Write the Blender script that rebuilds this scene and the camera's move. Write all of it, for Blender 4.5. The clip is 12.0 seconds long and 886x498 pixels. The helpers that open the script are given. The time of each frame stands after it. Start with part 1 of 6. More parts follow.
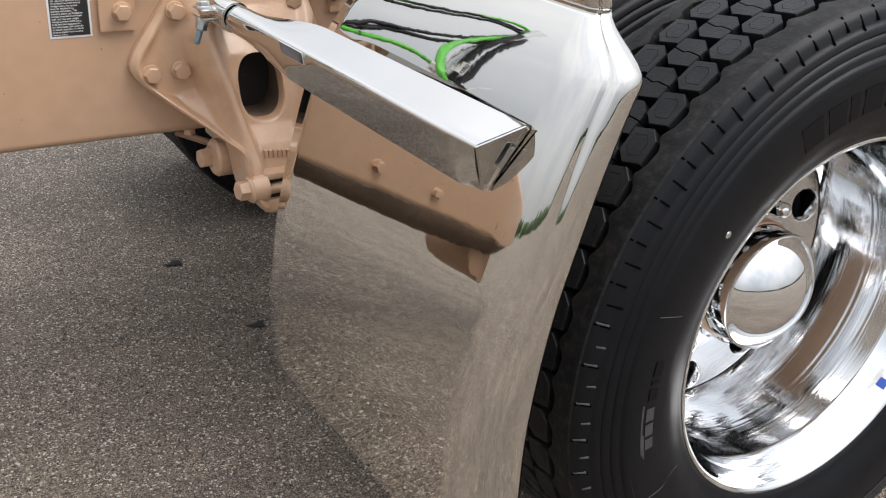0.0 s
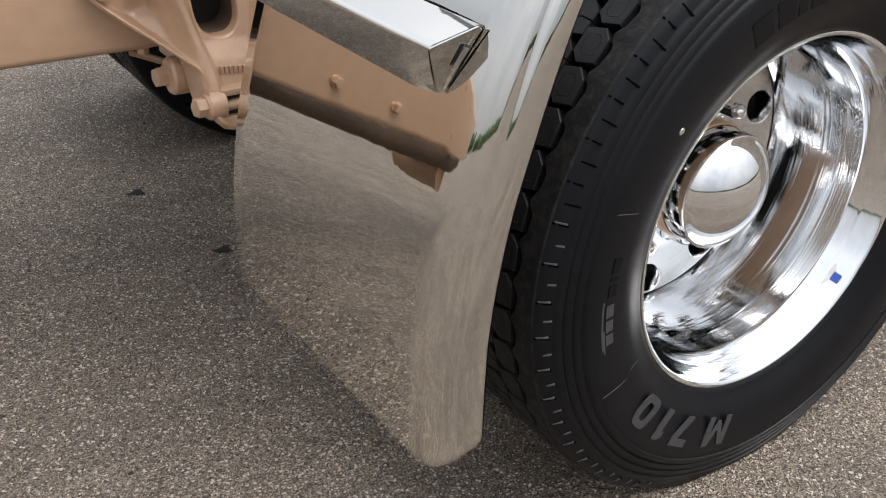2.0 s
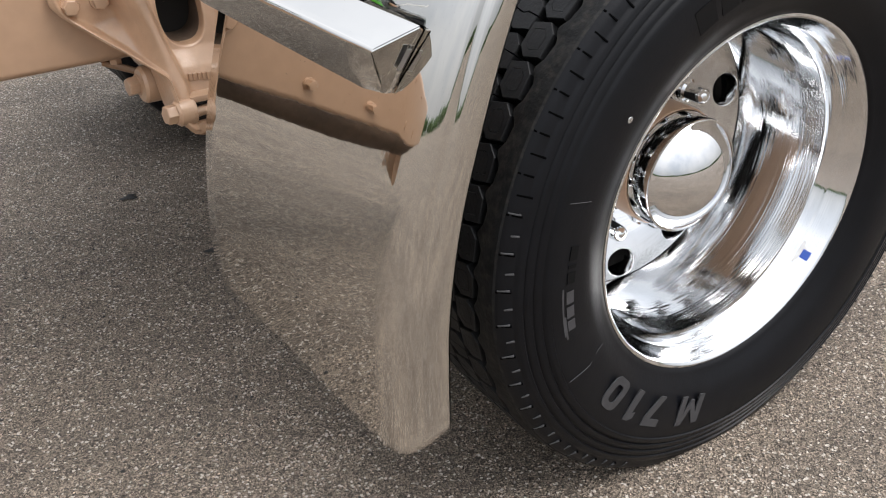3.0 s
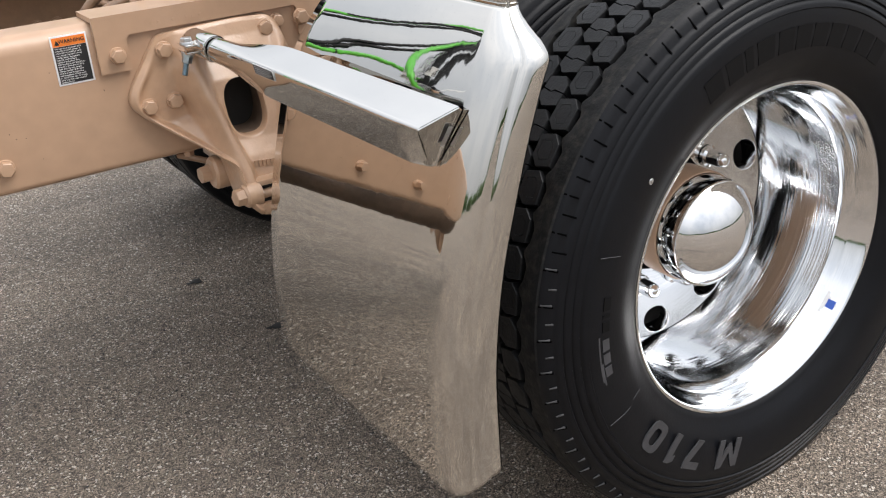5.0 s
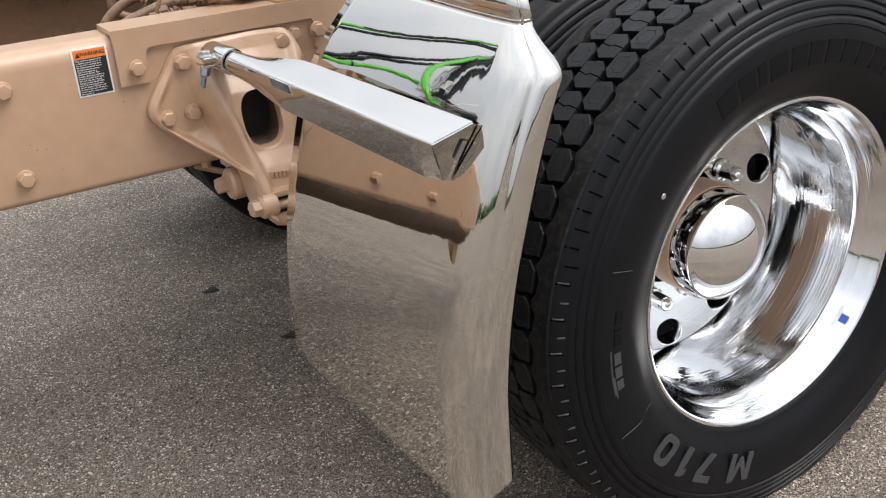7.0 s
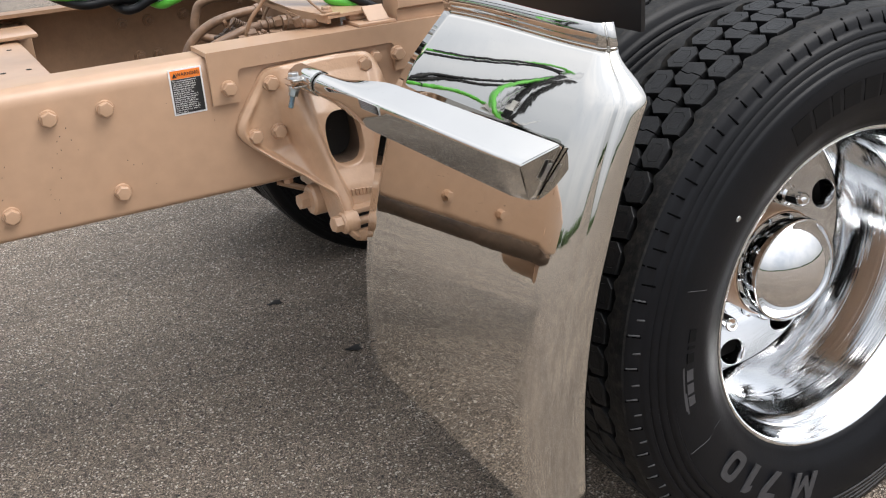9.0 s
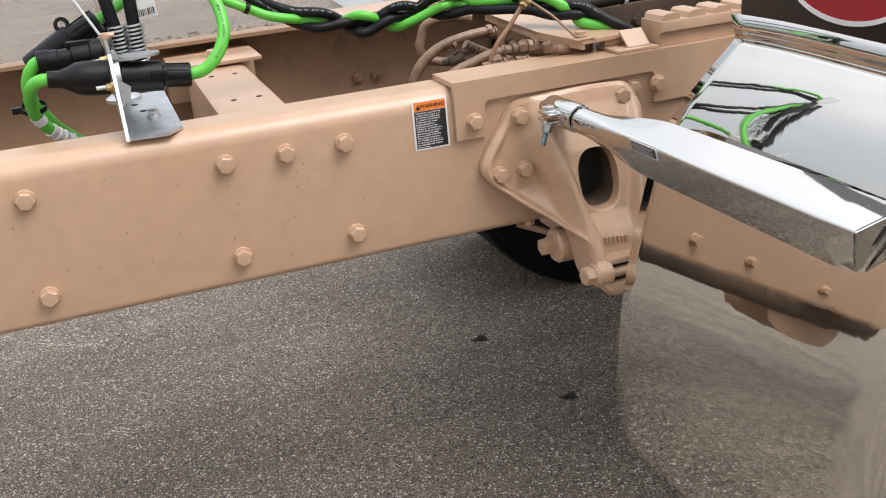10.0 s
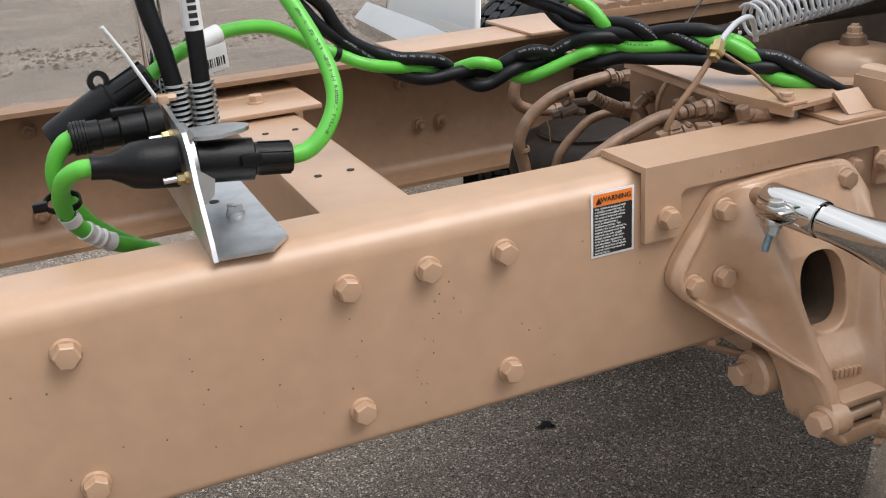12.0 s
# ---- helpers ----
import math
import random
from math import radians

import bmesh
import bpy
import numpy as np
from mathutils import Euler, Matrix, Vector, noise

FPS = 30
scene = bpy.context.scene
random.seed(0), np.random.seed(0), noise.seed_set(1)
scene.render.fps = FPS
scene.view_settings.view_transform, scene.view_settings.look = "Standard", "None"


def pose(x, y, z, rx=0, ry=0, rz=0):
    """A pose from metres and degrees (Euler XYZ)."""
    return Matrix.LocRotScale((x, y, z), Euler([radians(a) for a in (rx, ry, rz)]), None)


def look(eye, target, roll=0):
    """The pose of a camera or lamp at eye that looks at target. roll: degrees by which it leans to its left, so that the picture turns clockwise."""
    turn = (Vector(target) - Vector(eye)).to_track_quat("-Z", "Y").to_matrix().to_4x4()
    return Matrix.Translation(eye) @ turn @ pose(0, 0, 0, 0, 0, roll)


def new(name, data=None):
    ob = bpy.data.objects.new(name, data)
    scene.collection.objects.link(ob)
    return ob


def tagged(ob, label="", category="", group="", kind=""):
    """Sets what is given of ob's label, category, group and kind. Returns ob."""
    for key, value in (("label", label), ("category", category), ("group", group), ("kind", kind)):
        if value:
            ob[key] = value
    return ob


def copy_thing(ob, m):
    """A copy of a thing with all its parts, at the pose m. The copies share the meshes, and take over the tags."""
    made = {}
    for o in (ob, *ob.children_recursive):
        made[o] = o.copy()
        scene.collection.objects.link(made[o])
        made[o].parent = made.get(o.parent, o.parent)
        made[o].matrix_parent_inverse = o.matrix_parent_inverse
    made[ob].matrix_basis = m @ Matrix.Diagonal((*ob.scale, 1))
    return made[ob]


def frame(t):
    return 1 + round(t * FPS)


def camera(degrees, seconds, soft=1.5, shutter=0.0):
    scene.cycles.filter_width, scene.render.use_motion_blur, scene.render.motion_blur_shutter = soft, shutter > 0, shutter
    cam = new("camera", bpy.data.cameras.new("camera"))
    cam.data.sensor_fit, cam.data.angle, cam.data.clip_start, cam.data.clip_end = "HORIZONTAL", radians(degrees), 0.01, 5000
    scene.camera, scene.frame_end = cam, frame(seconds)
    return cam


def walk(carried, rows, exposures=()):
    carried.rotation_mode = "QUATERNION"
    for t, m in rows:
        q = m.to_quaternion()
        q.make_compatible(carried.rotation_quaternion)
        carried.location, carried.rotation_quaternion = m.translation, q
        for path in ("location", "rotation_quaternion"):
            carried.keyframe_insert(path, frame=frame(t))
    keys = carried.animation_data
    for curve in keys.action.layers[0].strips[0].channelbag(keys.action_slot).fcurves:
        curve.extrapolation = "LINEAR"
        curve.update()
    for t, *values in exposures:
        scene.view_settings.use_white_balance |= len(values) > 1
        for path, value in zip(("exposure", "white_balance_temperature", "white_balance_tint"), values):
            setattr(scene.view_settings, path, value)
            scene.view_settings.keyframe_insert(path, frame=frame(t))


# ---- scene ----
cam = camera(48.19, 12.0, soft=1.1)
ROWS = [
    (0.0, -0.1513, -1.5028, 1.1854, 64.76, -2.79, -31.26),
    (0.5, -0.1655, -1.5034, 1.1926, 65.01, -3.04, -32.34),
    (1.0, -0.1573, -1.5064, 1.1874, 64.74, -2.89, -32.49),
    (1.5, -0.1487, -1.5173, 1.1777, 63.07, -2.28, -32.89),
    (2.0, -0.1587, -1.5336, 1.1638, 60.89, -1.78, -33.86),
    (2.5, -0.1452, -1.5629, 1.16, 60.01, -0.96, -34.47),
    (3.0, -0.1132, -1.6031, 1.1892, 60.27, 0.7, -34.06),
    (5.0, -0.1924, -1.7305, 1.222, 65.36, 3.96, -32.62),
    (5.5, -0.1979, -1.7278, 1.2273, 65.51, 4.08, -32.35),
    (6.0, -0.1949, -1.7319, 1.2277, 65.6, 4.16, -31.99),
    (6.5, -0.1922, -1.7326, 1.2286, 65.66, 4.05, -31.86),
    (8.5, -0.2354, -1.7698, 1.2618, 66.8, 3.57, -30.37),
    (9.0, -0.2837, -1.757, 1.2603, 67.14, 3.75, -29.29),
    (9.5, -0.3438, -1.6833, 1.2471, 67.87, 3.97, -25.97),
    (10.0, -0.3414, -1.4952, 1.2655, 68.34, 5.08, -20.12),
    (10.5, -0.3348, -1.2881, 1.2671, 69.02, 4.91, -16.74),
    (11.0, -0.4270, -1.1090, 1.2990, 68.23, 5.58, -21.25),
    (11.5, -0.4740, -1.0080, 1.3080, 68.13, 4.92, -23.78),
    (12.0, -0.4640, -0.9430, 1.2900, 67.94, 3.62, -23.94),
]
walk(cam, [(t, pose(*p)) for t, *p in ROWS], [(0.0, -0.05), (0.5, -0.16), (1.0, -0.18), (1.5, -0.15), (2.0, -0.15), (2.5, -0.05), (3.0, -0.03), (5.0, -0.06), (9.5, -0.04), (10.5, -0.05), (11.2, -0.22), (12.0, -0.31)])

# ---- light ----
world = bpy.data.worlds.new("overcast")
scene.world = world
world.use_nodes = True
wn = world.node_tree
sky = wn.nodes.new("ShaderNodeTexSky")
sky.sky_type = "NISHITA"
sky.sun_disc = False
sky.sun_elevation, sky.sun_rotation = radians(59), radians(138)
sky.air_density, sky.dust_density, sky.ozone_density = 1.0, 4.0, 1.0
bg = wn.nodes["Background"]
# broken cloud cover: white cloud over the clear sky
tc = wn.nodes.new("ShaderNodeTexCoord")
cn = wn.nodes.new("ShaderNodeTexNoise")
cn.inputs["Scale"].default_value, cn.inputs["Detail"].default_value = 2.2, 6
ramp = wn.nodes.new("ShaderNodeValToRGB")
ramp.color_ramp.elements[0].position, ramp.color_ramp.elements[1].position = 0.36, 0.62
ramp.color_ramp.elements[0].color, ramp.color_ramp.elements[1].color = (7.0, 7.45, 8.15, 1), (9.55, 9.7, 10.05, 1)
mixc = wn.nodes.new("ShaderNodeMixRGB")
mixc.inputs[0].default_value = 0.82
wn.links.new(tc.outputs["Generated"], cn.inputs["Vector"])
wn.links.new(cn.outputs["Fac"], ramp.inputs["Fac"])
wn.links.new(sky.outputs["Color"], mixc.inputs[1])
wn.links.new(ramp.outputs["Color"], mixc.inputs[2])
# an overcast sky is about three times as bright overhead as at the horizon
sep = wn.nodes.new("ShaderNodeSeparateXYZ")
rise = wn.nodes.new("ShaderNodeMapRange")
rise.inputs["To Min"].default_value, rise.inputs["To Max"].default_value = 0.42, 1.36
shade = wn.nodes.new("ShaderNodeVectorMath")
shade.operation = "SCALE"
wn.links.new(tc.outputs["Generated"], sep.inputs[0])
wn.links.new(sep.outputs["Z"], rise.inputs["Value"])
wn.links.new(mixc.outputs["Color"], shade.inputs[0])
wn.links.new(rise.outputs[0], shade.inputs["Scale"])
wn.links.new(shade.outputs[0], bg.inputs["Color"])
bg.inputs["Strength"].default_value = 0.180
sun = new("sun", bpy.data.lights.new("sun", "SUN"))
sun.data.energy, sun.data.angle, sun.data.color = 2.75, radians(40), (1.0, 0.975, 0.96)
sun.matrix_world = look((2.1, -2.1, 5.0), (0.2, 0, 0.5))

# ---- materials ----


def material(name, colour, rough=0.5, metal=0.0, coat=0.0, grain=0.0, grain_scale=60.0, stain=0.0, stain_scale=3.0, bump=0.0, bump_scale=200.0, rough_var=0.0, stain_colour=None, spec=0.5):
    m = bpy.data.materials.new(name)
    m.use_nodes = True
    nt = m.node_tree
    b = nt.nodes["Principled BSDF"]
    b.inputs["Base Color"].default_value = (*colour, 1)
    b.inputs["Roughness"].default_value, b.inputs["Metallic"].default_value = rough, metal
    b.inputs["Coat Weight"].default_value, b.inputs["Coat Roughness"].default_value = coat, 0.08
    b.inputs["Specular IOR Level"].default_value = spec
    geo = nt.nodes.new("ShaderNodeNewGeometry")

    def noise_node(scale, detail=4):
        n = nt.nodes.new("ShaderNodeTexNoise")
        n.inputs["Scale"].default_value, n.inputs["Detail"].default_value = scale, detail
        nt.links.new(geo.outputs["Position"], n.inputs["Vector"])
        return n

    def mix(fac, a, c):
        x = nt.nodes.new("ShaderNodeMixRGB")
        nt.links.new(fac, x.inputs[0])
        for socket, v in ((x.inputs[1], a), (x.inputs[2], c)):
            if isinstance(v, tuple):
                socket.default_value = (*v, 1)
            else:
                nt.links.new(v, socket)
        return x.outputs[0]

    def ramped(n, lo, hi):
        r = nt.nodes.new("ShaderNodeMapRange")
        r.inputs["From Min"].default_value, r.inputs["From Max"].default_value = lo, hi
        nt.links.new(n.outputs["Fac"], r.inputs["Value"])
        return r.outputs[0]

    out = colour
    if grain:
        out = mix(ramped(noise_node(grain_scale), 0.3, 0.7), tuple(c * (1 - grain) for c in colour), tuple(min(1, c * (1 + grain)) for c in colour))
    if stain:
        base = out
        f = nt.nodes.new("ShaderNodeMath")
        f.operation = "MULTIPLY"
        f.inputs[1].default_value = stain
        nt.links.new(ramped(noise_node(stain_scale, 6), 0.48, 0.75), f.inputs[0])
        out = mix(f.outputs[0], base, stain_colour or tuple(c * 0.45 for c in colour))
    if not isinstance(out, tuple):
        nt.links.new(out, b.inputs["Base Color"])
    if rough_var:
        r = nt.nodes.new("ShaderNodeMapRange")
        r.inputs["From Min"].default_value, r.inputs["From Max"].default_value = 0.3, 0.7
        r.inputs["To Min"].default_value, r.inputs["To Max"].default_value = max(0.0, rough - rough_var), rough + rough_var
        nt.links.new(noise_node(grain_scale * 0.3, 5).outputs["Fac"], r.inputs["Value"])
        nt.links.new(r.outputs[0], b.inputs["Roughness"])
    if bump:
        bn = nt.nodes.new("ShaderNodeBump")
        bn.inputs["Strength"].default_value, bn.inputs["Distance"].default_value = bump, 0.002
        nt.links.new(noise_node(bump_scale, 3).outputs["Fac"], bn.inputs["Height"])
        nt.links.new(bn.outputs[0], b.inputs["Normal"])
    return m


TAN = material("tan_paint", (0.455, 0.29, 0.185), 0.36, 0, 0.35, 0.05, 30, 0.16, 2.5, 0.03, 350, 0.06, (0.40, 0.22, 0.115))
TAN.node_tree.nodes["Principled BSDF"].inputs["Coat Roughness"].default_value = 0.32
TAN_CAST = material("tan_paint_on_casting", (0.485, 0.308, 0.194), 0.34, 0, 0.35, 0.07, 40, 0.3, 6, 0.22, 180, 0.08, (0.36, 0.2, 0.11))
# darker tan: dust, plus the shade between the rails put into the colour
TAN_DUST_SHADE = material("tan_paint_dusty", (0.27, 0.160, 0.092), 0.5, 0, 0, 0.08, 50, 0.35, 12, 0.2, 160, 0.1, (0.13, 0.080, 0.048))
STEEL = material("polished_stainless", (0.61, 0.60, 0.58), 0.03, 1, 0, 0.02, 8, 0, 3, 0.02, 13, 0.012)


def turned_material(name, colour, rough, strength):
    """Polished aluminium with fine tool marks that run round the axle."""
    m = material(name, colour, rough, 1, 0, 0.03, 20, rough_var=0.02)
    nt = m.node_tree
    geo = nt.nodes.new("ShaderNodeNewGeometry")
    centre = nt.nodes.new("ShaderNodeVectorMath")
    centre.operation = "SUBTRACT"
    centre.inputs[1].default_value = (1.059, 0.0, 0.4704)
    flat = nt.nodes.new("ShaderNodeVectorMath")
    flat.operation = "MULTIPLY"
    flat.inputs[1].default_value = (1, 0, 1)
    radius = nt.nodes.new("ShaderNodeVectorMath")
    radius.operation = "LENGTH"
    split = nt.nodes.new("ShaderNodeSeparateXYZ")
    both = nt.nodes.new("ShaderNodeCombineXYZ")
    marks = nt.nodes.new("ShaderNodeTexNoise")
    marks.inputs["Scale"].default_value, marks.inputs["Detail"].default_value = 120, 3
    bump = nt.nodes.new("ShaderNodeBump")
    bump.inputs["Strength"].default_value, bump.inputs["Distance"].default_value = strength, 0.002
    nt.links.new(geo.outputs["Position"], centre.inputs[0])
    nt.links.new(centre.outputs[0], flat.inputs[0])
    nt.links.new(flat.outputs[0], radius.inputs[0])
    nt.links.new(centre.outputs[0], split.inputs[0])
    nt.links.new(radius.outputs["Value"], both.inputs[0])
    nt.links.new(split.outputs["Y"], both.inputs[1])
    nt.links.new(both.outputs[0], marks.inputs["Vector"])
    nt.links.new(marks.outputs["Fac"], bump.inputs["Height"])
    nt.links.new(bump.outputs[0], nt.nodes["Principled BSDF"].inputs["Normal"])
    return m


ALU = turned_material("polished_aluminium", (0.825, 0.832, 0.84), 0.075, 0.22)
TURNED = turned_material("turned_aluminium", (0.78, 0.785, 0.79), 0.075, 0.22)
CHROME = material("chrome", (0.82, 0.82, 0.82), 0.02, 1)
ZINC = material("zinc_plated_steel", (0.62, 0.63, 0.64), 0.36, 1, 0, 0.12, 45, 0.2, 14, 0.08, 90, 0.1, (0.45, 0.42, 0.36))
BLUE_ZINC = material("blue_zinc_bolt", (0.58, 0.68, 0.74), 0.3, 1, 0, 0.1, 80)
BRASS = material("brass", (0.46, 0.36, 0.18), 0.3, 1, 0, 0.1, 80)
RUBBER = material("tyre_rubber", (0.0115, 0.0118, 0.0128), 0.5, 0, 0, 0.2, 60, 0.35, 14, 0.3, 240, 0.08, (0.018, 0.0172, 0.0165), spec=0.25)
RUBBER_SIDE = material("tyre_sidewall", (0.0044, 0.0049, 0.0066), 0.42, 0, 0, 0.15, 30, 0.25, 7, 0.12, 300, 0.08, (0.0075, 0.0076, 0.0085), spec=0.21)
# pale rubber: skylight on the notch lips put into the colour
LIT_EDGE = material("dusty_rubber_edge", (0.06, 0.06, 0.062), 0.7, 0, 0, 0.2, 200)
WORN = material("worn_shoulder_rubber", (0.0100, 0.0100, 0.0102), 0.6, 0, 0, 0.35, 45, 0.7, 75, 0.5, 160, 0.08, (0.042, 0.037, 0.031), spec=0.22)
LETTER = material("raised_rubber_lettering", (0.046, 0.046, 0.050), 0.55, 0, 0, 0.15, 80)
LETTER_DARK = material("raised_black_lettering", (0.0040, 0.0042, 0.0050), 0.5, 0, 0, 0.15, 80, spec=0.15)
HOSE = material("black_hose_rubber", (0.007, 0.0075, 0.009), 0.42, 0, 0, 0.2, 120, 0.2, 20, 0.12, 400, spec=0.24)
PLASTIC = material("black_plastic", (0.005, 0.005, 0.0055), 0.36, 0, 0, 0.15, 90, 0.2, 25, 0.15, 350, spec=0.24)
GREEN = material("green_cable_jacket", (0.105, 0.48, 0.05), 0.36, 0, 0, 0.06, 60, 0.12, 15, 0.05, 300)
# dark brown: deep shade put into the colour of parts under the frame
DEEP_SHADE = material("grimy_overpaint", (0.115, 0.078, 0.054), 0.6, 0, 0, 0.15, 50, 0.5, 9, 0.3, 140, 0.1, (0.05, 0.038, 0.03))
# shaded copy of the tan paint for hoses and fittings between the rails
TAN_SHADED = material("road_dirt_over_tan", (0.225, 0.134, 0.081), 0.45, 0, 0, 0.15, 60, 0.7, 22, 0.35, 140, 0.1, (0.062, 0.040, 0.027))
# near black: the rubber bag, and parts whose shade is put into the colour
RUBBER_SHADE = material("oily_black_grime", (0.022, 0.016, 0.012), 0.6, 0, 0, 0.2, 50, 0.5, 8, 0.3, 140, 0.1, (0.012, 0.010, 0.009), spec=0.2)
BOARD = material("black_panel", (0.01, 0.01, 0.011), 0.4, 0, 0, 0.1, 40)
RED = material("red_enamel", (0.35, 0.012, 0.02), 0.3)
WHITE = material("white_print", (0.8, 0.8, 0.78), 0.5)
INK = material("black_print", (0.012, 0.012, 0.012), 0.5)
ORANGE = material("orange_print", (0.85, 0.22, 0.03), 0.5)
BLUE = material("blue_print", (0.03, 0.09, 0.42), 0.5)
PAPER = material("white_label_film", (0.72, 0.72, 0.72), 0.5, 0, 0, 0.1, 60)
FOLIAGE = material("tree_foliage", (0.05, 0.085, 0.025), 0.8, 0, 0, 0.4, 0.6)
GRASS = material("mown_grass", (0.07, 0.12, 0.03), 0.8, 0, 0, 0.3, 0.5)
DIRT = material("loose_dirt", (0.115, 0.088, 0.066), 0.9, 0, 0, 0.3, 30)
STONE = material("pale_grit", (0.52, 0.48, 0.43), 0.8, 0, 0, 0.3, 300)
OIL = material("oil_stain", (0.012, 0.011, 0.010), 0.45, 0, 0, 0.3, 60)
# dark colour that stands for the shade in holes and hollows
VOID_SHADE = material("bare_dark_void", (0.02, 0.018, 0.016), 0.8)
# near black that paints the shade in the shoulder notches
SLIT_SHADE = material("dark_rubber_slit", (0.0022, 0.0022, 0.0024), 0.95, spec=0.02)


def fender_material():
    """Mirror stainless whose rolled edge is linished to a satin finish (mesh attribute "satin")."""
    m = material("stainless_with_satin_edge", (0.66, 0.64, 0.605), 0.03, 1, 0, 0.02, 8, 0, 3, 0.085, 17)
    nt = m.node_tree
    at = nt.nodes.new("ShaderNodeAttribute")
    at.attribute_name = "satin"
    r = nt.nodes.new("ShaderNodeMapRange")
    r.inputs["To Min"].default_value, r.inputs["To Max"].default_value = 0.026, 0.065
    nt.links.new(at.outputs["Fac"], r.inputs["Value"])
    nt.links.new(r.outputs[0], nt.nodes["Principled BSDF"].inputs["Roughness"])
    return m


FENDER = fender_material()


def asphalt_material():
    m = bpy.data.materials.new("asphalt")
    m.use_nodes = True
    nt = m.node_tree
    b = nt.nodes["Principled BSDF"]
    b.inputs["Roughness"].default_value, b.inputs["Specular IOR Level"].default_value = 0.72, 0.4
    geo = nt.nodes.new("ShaderNodeNewGeometry")

    def tex(kind, scale, detail=None):
        n = nt.nodes.new(kind)
        n.inputs["Scale"].default_value = scale
        if detail is not None:
            n.inputs["Detail"].default_value = detail
        nt.links.new(geo.outputs["Position"], n.inputs["Vector"])
        return n

    def rng(socket, a, c, lo=0.0, hi=1.0):
        r = nt.nodes.new("ShaderNodeMapRange")
        r.inputs["From Min"].default_value, r.inputs["From Max"].default_value = a, c
        r.inputs["To Min"].default_value, r.inputs["To Max"].default_value = lo, hi
        nt.links.new(socket, r.inputs["Value"])
        return r.outputs[0]

    def mix(fac, a, c, mode="MIX"):
        x = nt.nodes.new("ShaderNodeMixRGB")
        x.blend_type = mode
        if isinstance(fac, float):
            x.inputs[0].default_value = fac
        else:
            nt.links.new(fac, x.inputs[0])
        for s, v in ((x.inputs[1], a), (x.inputs[2], c)):
            if isinstance(v, tuple):
                s.default_value = (*v, 1)
            else:
                nt.links.new(v, s)
        return x.outputs[0]

    grit = tex("ShaderNodeTexVoronoi", 270)
    fine = tex("ShaderNodeTexNoise", 75, 3)
    patch = tex("ShaderNodeTexNoise", 1.3, 5)
    patch2 = tex("ShaderNodeTexNoise", 7, 5)
    streak = nt.nodes.new("ShaderNodeTexNoise")
    streak.inputs["Scale"].default_value, streak.inputs["Detail"].default_value = 1.6, 4
    squeeze = nt.nodes.new("ShaderNodeMapping")
    squeeze.inputs["Scale"].default_value, squeeze.inputs["Rotation"].default_value = (0.5, 3.2, 1), (0, 0, 0.35)
    nt.links.new(geo.outputs["Position"], squeeze.inputs["Vector"])
    nt.links.new(squeeze.outputs[0], streak.inputs["Vector"])
    cell = nt.nodes.new("ShaderNodeSeparateColor")
    nt.links.new(grit.outputs["Color"], cell.inputs[0])
    ramp = nt.nodes.new("ShaderNodeValToRGB")
    stops = ((0.0, 0.026), (0.35, 0.085), (0.6, 0.16), (0.82, 0.25), (0.95, 0.38), (1.0, 0.58))
    while len(ramp.color_ramp.elements) < len(stops):
        ramp.color_ramp.elements.new(0.5)
    for el, (at, v) in zip(ramp.color_ramp.elements, stops):
        el.position, el.color = at, (v * 1.66, v * 1.33, v * 1.04, 1)
    nt.links.new(cell.outputs[0], ramp.inputs["Fac"])
    small = tex("ShaderNodeTexVoronoi", 560)
    cell2 = nt.nodes.new("ShaderNodeSeparateColor")
    nt.links.new(small.outputs["Color"], cell2.inputs[0])
    sand = mix(rng(cell2.outputs[0], 0.2, 1.0), (0.05, 0.040, 0.031), (0.66, 0.54, 0.42))
    base = mix(rng(fine.outputs["Fac"], 0.42, 0.58), ramp.outputs["Color"], sand)
    base = mix(rng(patch.outputs["Fac"], 0.35, 0.68, 0.70, 1.0), (0, 0, 0), base, "MIX")
    tint = mix(rng(patch2.outputs["Fac"], 0.55, 0.8, 0, 0.35), base, (0.19, 0.147, 0.113))
    tint = mix(rng(streak.outputs["Fac"], 0.42, 0.62, 0.0, 0.26), tint, (0.055, 0.047, 0.040))
    # black bitumen in the pores between the grains
    pores = tex("ShaderNodeTexNoise", 250, 2)
    tint = mix(rng(pores.outputs["Fac"], 0.36, 0.47, 0.75, 0.0), tint, (0.014, 0.012, 0.010))
    chips = tex("ShaderNodeTexVoronoi", 235)
    cell3 = nt.nodes.new("ShaderNodeSeparateColor")
    nt.links.new(chips.outputs["Color"], cell3.inputs[0])
    tint = mix(rng(cell3.outputs[1], 0.940, 0.955, 0.0, 0.9), tint, (0.64, 0.58, 0.51))
    nt.links.new(tint, b.inputs["Base Color"])
    bump = nt.nodes.new("ShaderNodeBump")
    bump.inputs["Strength"].default_value, bump.inputs["Distance"].default_value = 1.0, 0.004
    nt.links.new(grit.outputs["Distance"], bump.inputs["Height"])
    nt.links.new(bump.outputs[0], b.inputs["Normal"])
    return m


ASPHALT = asphalt_material()

# ---- mesh helpers ----


def mesh_of(name, bm, mat, smooth=None):
    bmesh.ops.recalc_face_normals(bm, faces=bm.faces[:])
    me = bpy.data.meshes.new(name)
    bm.to_mesh(me)
    bm.free()
    me.materials.append(mat)
    if smooth is not None:
        me.polygons.foreach_set("use_smooth", [True] * len(me.polygons))
        me.set_sharp_from_angle(angle=radians(smooth))
    return me


